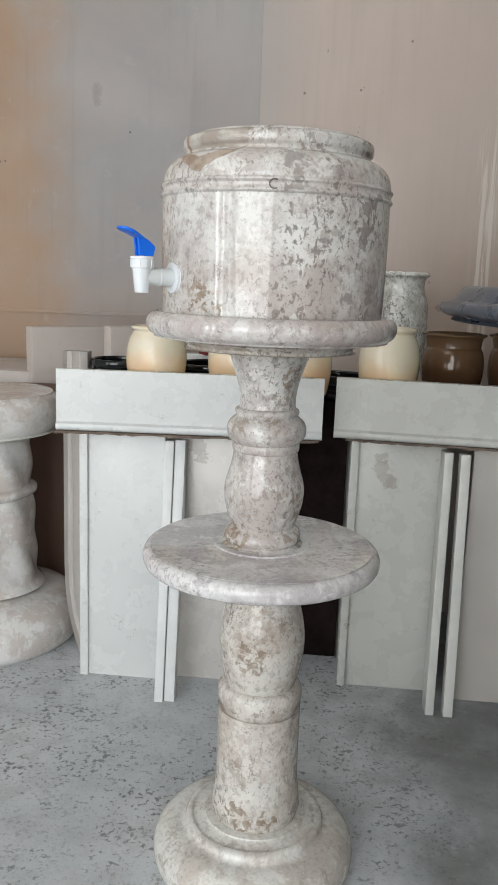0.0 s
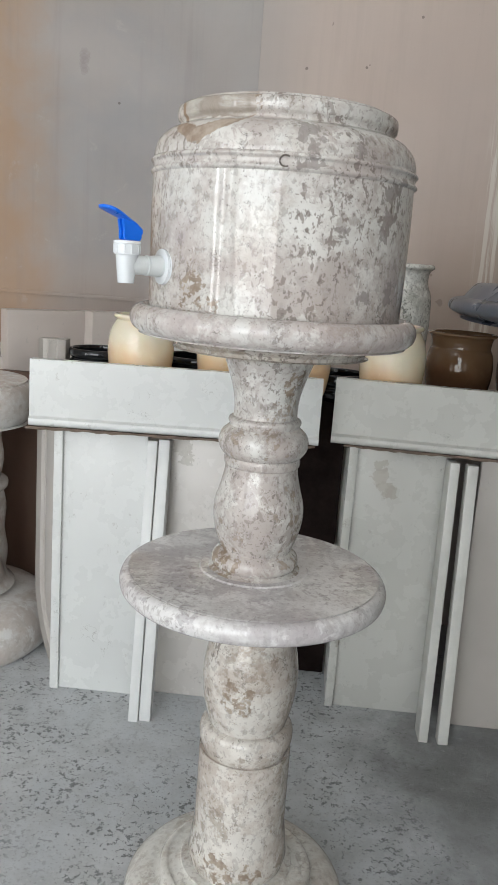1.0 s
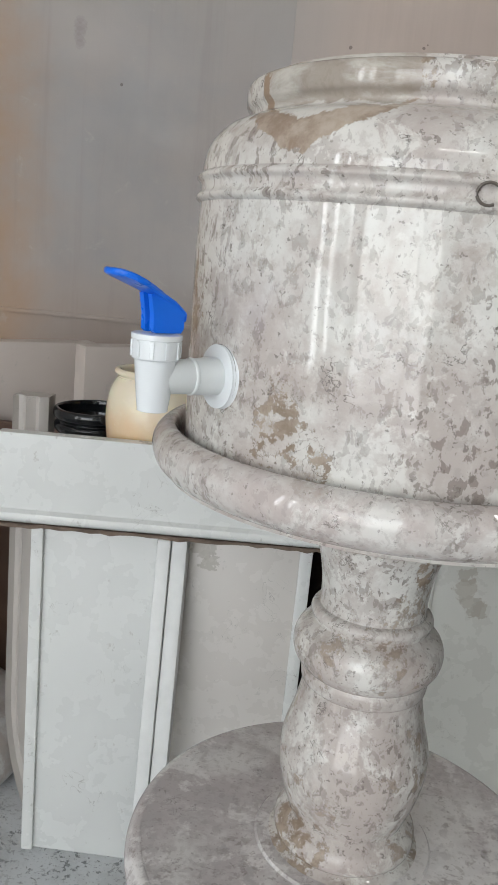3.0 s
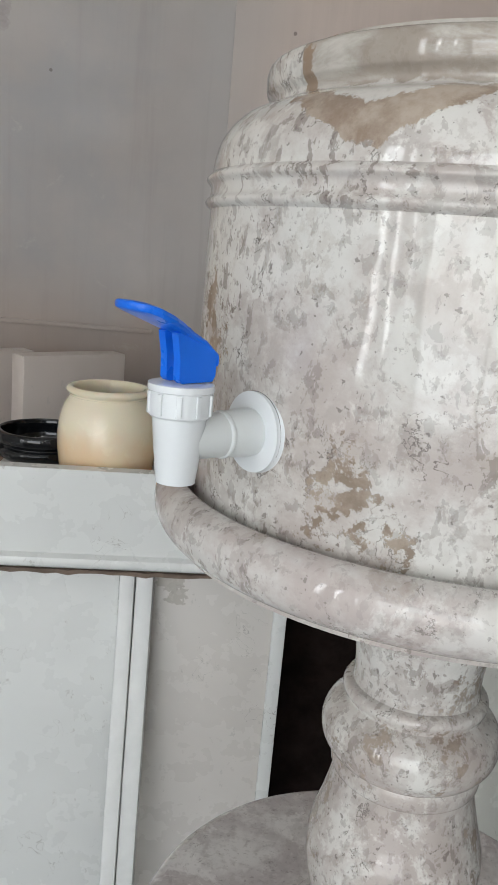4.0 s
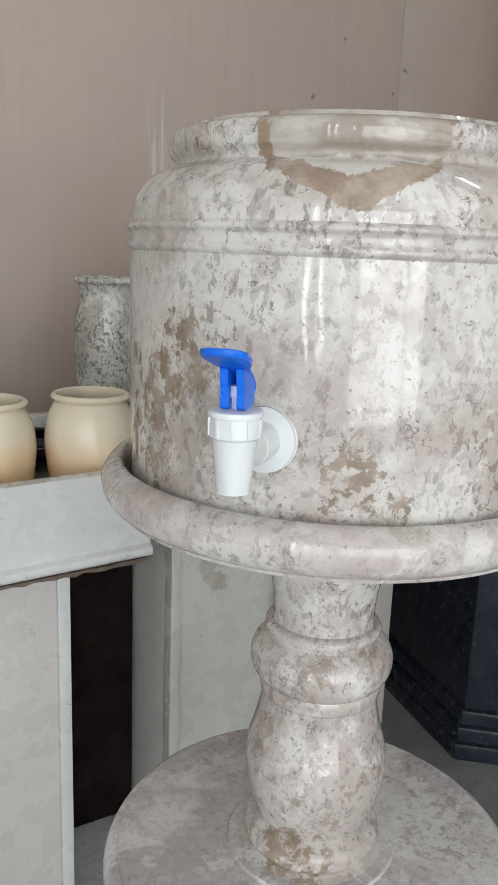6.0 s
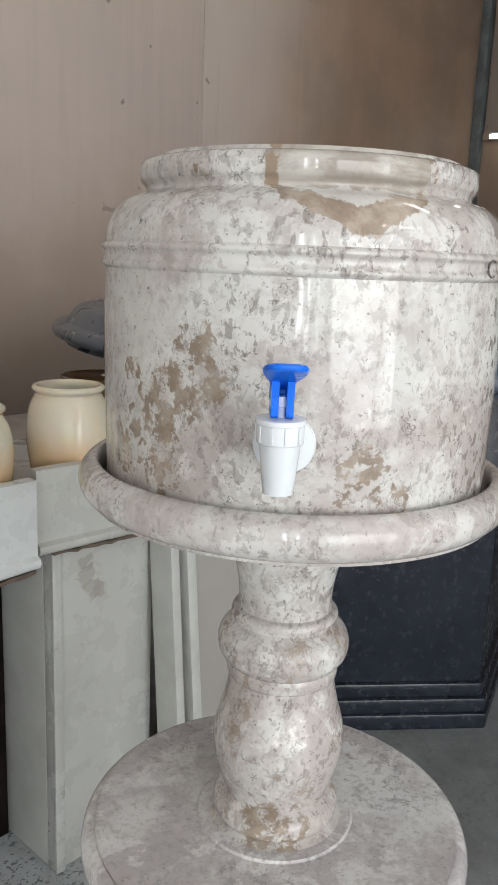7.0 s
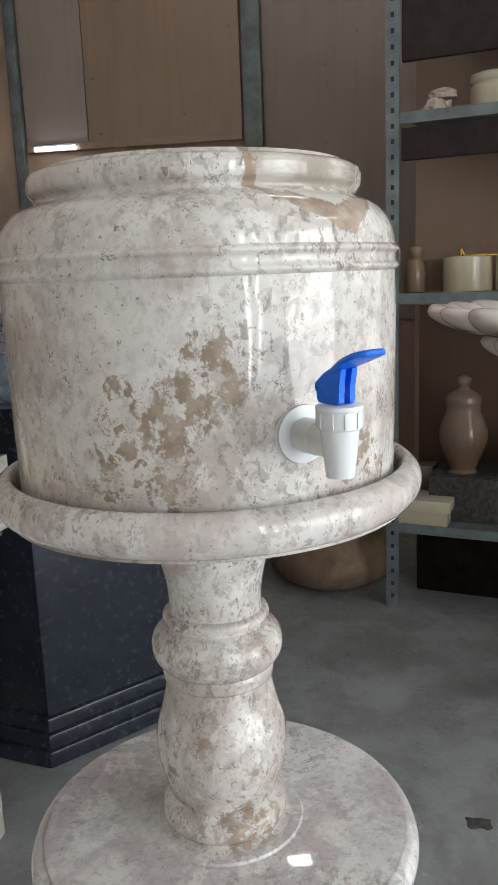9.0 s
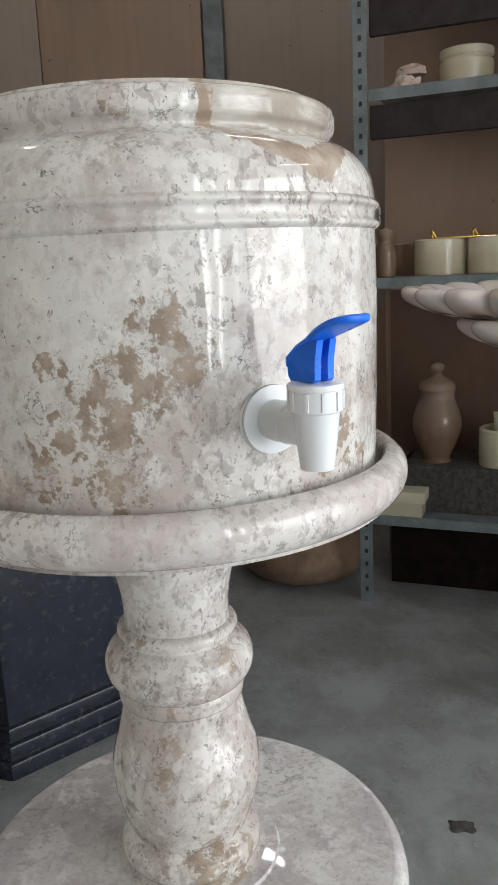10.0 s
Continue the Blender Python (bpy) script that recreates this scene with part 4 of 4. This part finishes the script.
pale_vase = [(0, 0), (0.045, 0), (0.05, 0.01), (0.062, 0.06), (0.068, 0.12), (0.062, 0.17), (0.052, 0.20), (0.052, 0.215), (0.062, 0.228), (0.072, 0.234), (0.070, 0.240), (0.058, 0.240), (0.045, 0.22), (0.05, 0.1), (0, 0.03)]
for x, y, k in ((1.02, 1.83, 0.88), (1.20, 1.90, 0.93)):
    solid("stone_vase", lathe([(k * r, k * z) for r, z in pale_vase], 48, 3), M_ROUND, (x, y, 0.851), "pale stone vase with a flared rim on the stone disc", "vase", 0, "vases on the round table")

# ---- slotted steel rack with stoneware ----
TURN_RACK = -14.5
rack = thing("steel_rack", (1.455, 0.897, 0), "grey slotted-angle steel rack with stoneware on its shelves", "shelf rack", TURN_RACK)
DEEP, LONG = 0.36, 1.0


def slotted_post():
    bm = box(0, 0.003, -0.033, 0, 0, 1.9)
    box(0.003, 0.033, -0.003, 0, 0, 1.9, 0, bm)
    return bm


slot_mesh = link_mesh("slot", box(-0.0012, 0.0, -0.021, -0.013, 0, 0.011), M_RUBBER)
for x in (0, DEEP):
    for y in (0, -LONG):
        p = part("post", slotted_post(), M_STEEL, rack, at=(x, y, 0))
        if x == 0:
            for k in range(52):
                slot = new("slot", slot_mesh)
                slot.parent, slot.location = p, (0, 0, (0.03 + 0.0355 * k) * K)
for z in (0.215, 0.817, 1.246, 1.62):
    bm = box(0.004, DEEP, -LONG + 0.004, -0.034, z + 0.022, z + 0.026)
    box(0.0035, 0.006, -LONG + 0.004, -0.034, z, z + 0.026, 0, bm)
    sh = part("shelf", bm, M_STEEL, rack)
# thin dark panels close behind the rack's front, below two shelves
part("under_panel", box(0.012, 0.030, -LONG + 0.01, -0.036, 1.163, 1.238, 0.002), M_SHELF_DARK, rack, "thin dark maroon panel under the shelf")
part("under_panel", box(0.012, 0.030, -LONG + 0.01, -0.036, 1.388, 1.61, 0.002), M_SHELF_DARK, rack, "thin dark maroon panel below the top shelf")
# added sheet, not a stored board: the shadow below the lowest shelf
part("under_panel", box(0.15, 0.17, -LONG + 0.01, -0.05, 0.001, 0.213, 0.002), M_VOID, rack, "near-black sheet added for the shade under the lowest shelf")
part("back_board", box(DEEP - 0.045, DEEP - 0.035, -LONG + 0.01, -0.004, 0.2, 1.7, 0.002), M_WALL_BROWN, rack, "brown plywood back")
# second back, in darker brown to carry the lower bay's shade
part("back_board", box(DEEP - 0.06, DEEP - 0.047, -LONG + 0.01, -0.02, 0.245, 0.80, 0.002), M_DARK_BOARD, rack, "back board darkened for the shade inside the rack")
rm = pose(1.455, 0.897, 0, 0, 0, TURN_RACK)


def on_rack(x, y, z):
    return tuple(rm @ Vector((x, y, z)))


def turned(name, prof, material, place, label, category, group="", seg=40):
    return solid(name, lathe(prof, seg, 3), material, place, label, category, 0, group)


RW = "stoneware on the rack"
pot_prof = lambda r, h: [(0, 0), (0.8 * r, 0), (0.95 * r, 0.05 * h), (r, 0.3 * h), (r, 0.62 * h), (0.93 * r, 0.70 * h), (0.93 * r, 0.74 * h), (r, 0.80 * h), (r, 0.97 * h), (0.94 * r, h), (0.8 * r, 0.98 * h), (0.8 * r, 0.3 * h), (0, 0.2 * h)]
bowl_prof = lambda r, h: [(0, 0), (0.9 * r, 0), (0.97 * r, 0.04 * h), (r, 0.12 * h), (r, 0.90 * h), (0.98 * r, 0.98 * h), (0.93 * r, h), (0.88 * r, 0.95 * h), (0.86 * r, 0.2 * h), (0, 0.15 * h)]
turned("onyx_box", pot_prof(0.062, 0.078), M_ONYX_WHITE, on_rack(0.10, -0.245, 1.272), "ivory onyx pot with a grooved neck", "pot", RW)
for y in (-0.165, -0.295, -0.43):
    turned("onyx_bowl", bowl_prof(0.063, 0.085), M_ONYX_WHITE, on_rack(0.11, y - 0.02, 0.843), "straight-sided ivory onyx bowl", "bowl", RW)
turned("onyx_bowl", bowl_prof(0.06, 0.08), M_ONYX_ROSE, on_rack(0.20, -0.10, 0.843), "straight-sided beige onyx bowl", "bowl", RW)
turned("onyx_bottle", [(0, 0), (0.022, 0), (0.026, 0.01), (0.027, 0.05), (0.022, 0.075), (0.016, 0.085), (0.019, 0.095), (0.019, 0.108), (0.012, 0.116), (0, 0.117)], M_ONYX_ROSE, on_rack(0.06, -0.06, 0.843), "small rose onyx bottle", "bottle", RW)
brass = thing("brass_tray", on_rack(0.12, -0.22, 0.929), "small brass tray with two handles on the bowls", "tray")
part("tray_plate", box(-0.04, 0.04, -0.09, 0.05, 0.0, 0.004, 0.001), M_BRASS, brass)
part("handle", tube([(-0.03, 0.05, 0.003), (-0.03, 0.055, 0.018), (0.0, 0.055, 0.022), (0.03, 0.055, 0.018), (0.03, 0.05, 0.003)], 0.003), M_BRASS, brass)
part("handle", tube([(-0.03, -0.05, 0.003), (-0.03, -0.045, 0.018), (0.0, -0.045, 0.022), (0.03, -0.045, 0.018), (0.03, -0.05, 0.003)], 0.003), M_BRASS, brass)
bird = thing("stone_bird", on_rack(0.08, -0.11, 1.272), "small pale carved stone bird figure", "figurine")
bm = heap((0.032, 0.034), 0.028, 7)
part("figure", bm, M_PETAL, bird)
part("figure_top", heap((0.018, 0.034), 0.018, 4), M_PETAL, bird, at=(0, -0.012, 0.036))
turned("ginger_jar", [(0.88 * r, 0.9 * z) for r, z in ((0, 0), (0.045, 0), (0.045, 0), (0.040, 0.012), (0.052, 0.04), (0.070, 0.085), (0.074, 0.12), (0.064, 0.155), (0.052, 0.185), (0.052, 0.205), (0.055, 0.215), (0.050, 0.232), (0.030, 0.245), (0.016, 0.252), (0.014, 0.258), (0.022, 0.270), (0.020, 0.284), (0, 0.292))],
       M_ONYX_ROSE, on_rack(0.14, -0.175, 0.361), "rose onyx ginger jar with a knobbed lid", "jar", RW)
solid("stone_block", box(-0.11, 0.11, -0.42, 0.02, 0, 0.12, 0.004), M_DIRT, on_rack(0.17, -0.12, 0.241), "low dark grey block under the jars", "block", TURN_RACK)
mortar = thing("mortar", on_rack(0.13, -0.345, 0.361), "pale stone mortar with its pestle", "mortar")
part("cup", lathe(bowl_prof(0.062, 0.095), 40, 3), M_ONYX_WHITE, mortar)
part("pestle", tube([(0.0, 0.0, 0.03), (0.01, 0.01, 0.09), (0.015, 0.012, 0.135)], 0.013), M_ONYX_WHITE, mortar)
lid_box = thing("onyx_box", on_rack(0.055, -0.075, 0.241), "cream onyx box with an overhanging lid", "box", TURN_RACK)
part("box_body", box(-0.05, 0.05, -0.085, 0.06, 0, 0.038, 0.002), M_ONYX_WHITE, lid_box)
part("lid", box(-0.058, 0.058, -0.093, 0.068, 0.038, 0.068, 0.003), M_ONYX_WHITE, lid_box)
solid("onyx_block", box(-0.035, 0.035, -0.04, 0.04, 0, 0.12, 0.003), M_ONYX_ROSE, on_rack(0.20, -0.05, 0.241), "upright beige onyx block", "block", TURN_RACK)


def petal_dish(r, h, petals, seed):
    """A shallow dish whose rim is a ring of thick rounded petals."""
    bm = bmesh.new()
    rings = []
    seg = petals * 12
    for f, z in smooth_profile([(0.0, 0.40), (0.5, 0.42), (0.74, 0.60), (0.86, 0.86), (0.94, 1.0), (1.00, 0.98), (1.03, 0.80), (0.99, 0.52), (0.84, 0.20), (0.5, 0.0), (0.0, 0.0)], 3):
        f = f if f > 1e-4 else 0.0
        ring = []
        for k in range(seg):
            a = 2 * math.pi * k / seg
            lobe = abs(math.sin(a * petals / 2)) ** 0.55
            reach = 1 + 0.24 * max(0, f - 0.35) * (lobe - 0.6) + 0.03 * noise.noise((math.cos(a) * 2 + seed, math.sin(a) * 2, 0))
            lift = h * (z + 0.16 * f * (lobe - 0.6))
            ring.append(bm.verts.new((r * f * reach * math.cos(a), r * f * reach * math.sin(a), max(0, lift))) if f else None)
        rings.append(ring if f else [bm.verts.new((0, 0, h * z))])
    for a, b in zip(rings, rings[1:]):
        for k in range(seg):
            j = (k + 1) % seg
            if len(a) == 1:
                bm.faces.new((a[0], b[j], b[k]))
            elif len(b) == 1:
                bm.faces.new((a[k], a[j], b[0]))
            else:
                bm.faces.new((a[k], a[j], b[j], b[k]))
    bmesh.ops.recalc_face_normals(bm, faces=bm.faces)
    return bm


dish = thing("petal_bowl_stand", (0.86, 0.60, 0), "tiered pale rose marble petal bowls on a slim stand", "bowl stand")
part("upper_bowl", petal_dish(0.205, 0.050, 17, 1), M_PETAL, dish, at=(0.0, 0.0, 0.786))
part("lower_bowl", petal_dish(0.175, 0.048, 14, 2), M_PETAL, dish, at=(-0.07, -0.055, 0.738))
part("stem", lathe([(0, 0), (0.10, 0), (0.10, 0.02), (0.03, 0.05), (0.025, 0.4), (0.03, 0.79), (0, 0.79)], 32, 2), M_ROUND, dish, at=(0.05, -0.13, 0))

clay = thing("clay_pot", (1.66, 1.06, 0), "rough brown clay pot on the floor", "pot")
part("belly", lathe([(0, 0), (0.08, 0), (0.13, 0.010), (0.17, 0.04), (0.18, 0.085), (0.16, 0.14), (0.12, 0.17), (0, 0.17)], 48, 3, 0.06), M_SACK, clay)
part("rim", lathe([(0.10, 0.168), (0.125, 0.17), (0.13, 0.185), (0.12, 0.195), (0.10, 0.195), (0.10, 0.168)], 48, 2, 0.03), M_SACK, clay)
solid("floor_stain", lathe([(0, 0.002), (0.010, 0.002), (0.018, 0.001), (0.022, 0.0)], 48, 2, 0.9, 3), M_DIRT, (0.575, 0.745, 0.0006), "dark blotch of spilt dirt on the floor", "stain")

# ---- far wall: posts, boards and the tube lamp ----
for y0, y1, m, lab in ((2.38, 2.418, M_STEEL, "grey steel corner post"), (1.376, 1.447, M_STEEL, "grey steel post")):
    part("wall_post", box(X1 - 0.04, X1 - 0.002, y0, y1, 0, H - 0.002, 0.002), m, east, lab)
part("board", box(X1 - 0.014, X1 - 0.002, 1.46, 2.10, 1.46, H - 0.01, 0.002), M_WALL_BROWN, east, "brown plywood board")
part("board", box(X1 - 0.014, X1 - 0.002, 2.104, 2.372, 1.44, H - 0.01, 0.002), M_WALL_TAN, east, "tan board")
part("board", box(X1 - 0.012, X1 - 0.002, -0.2, 1.37, 0.7, H - 0.01, 0.002), M_WALL_TAN, east, "grey-brown board")
part("batten", box(X1 - 0.03, X1 - 0.014, 1.46, 2.37, 1.43, 1.458, 0.002), M_WALL_BROWN, east, "brown horizontal rail")
lamp = thing("tube_lamp", (2.68, 2.24, 1.44), "short lit white tube lamp on the far wall", "lamp")
n = Nodes("lit_tube", 0.4)
n.b.inputs["Emission Color"].default_value, n.b.inputs["Emission Strength"].default_value = (1.0, 1.0, 0.95, 1), 6.0
M_LIT = n.done((0.9, 0.9, 0.88))
part("tube", tube([(0, -0.088, 0), (0, 0.088, 0)], 0.009, 12), M_LIT, lamp)
part("holder", box(0.008, 0.03, -0.095, 0.095, 0.004, 0.018, 0.002), M_STEEL, lamp)

# ceiling lamps
bulb = thing("ceiling_bulb", (0.30, 2.05, H - 0.12), "round lit bulb hanging from the ceiling", "lamp")
part("globe", lathe([(0, 0), (0.02, 0.004), (0.035, 0.02), (0.038, 0.038), (0.03, 0.06), (0.016, 0.078), (0, 0.08)], 24, 2), M_LAMP, bulb)
part("socket", lathe([(0, 0.076), (0.017, 0.076), (0.017, 0.12), (0, 0.12)], 20, 1), M_PLASTIC, bulb)
for x, y, turn, half in ((2.50, 1.32, 0, 0.075), (0.2, -1.6, 80, 0.5), (1.0, 0.55, 20, 0.30)):
    tl = thing("ceiling_tube_lamp", (x, y, H - 0.08), "long lit white tube lamp under the ceiling", "lamp", turn)
    part("tube", tube([(0, -half, 0), (0, half, 0)], 0.018, 12), M_LAMP, tl)
    part("holder", box(-0.02, 0.02, -half - 0.01, half + 0.01, 0.018, 0.08, 0.004), M_PLASTIC, tl)
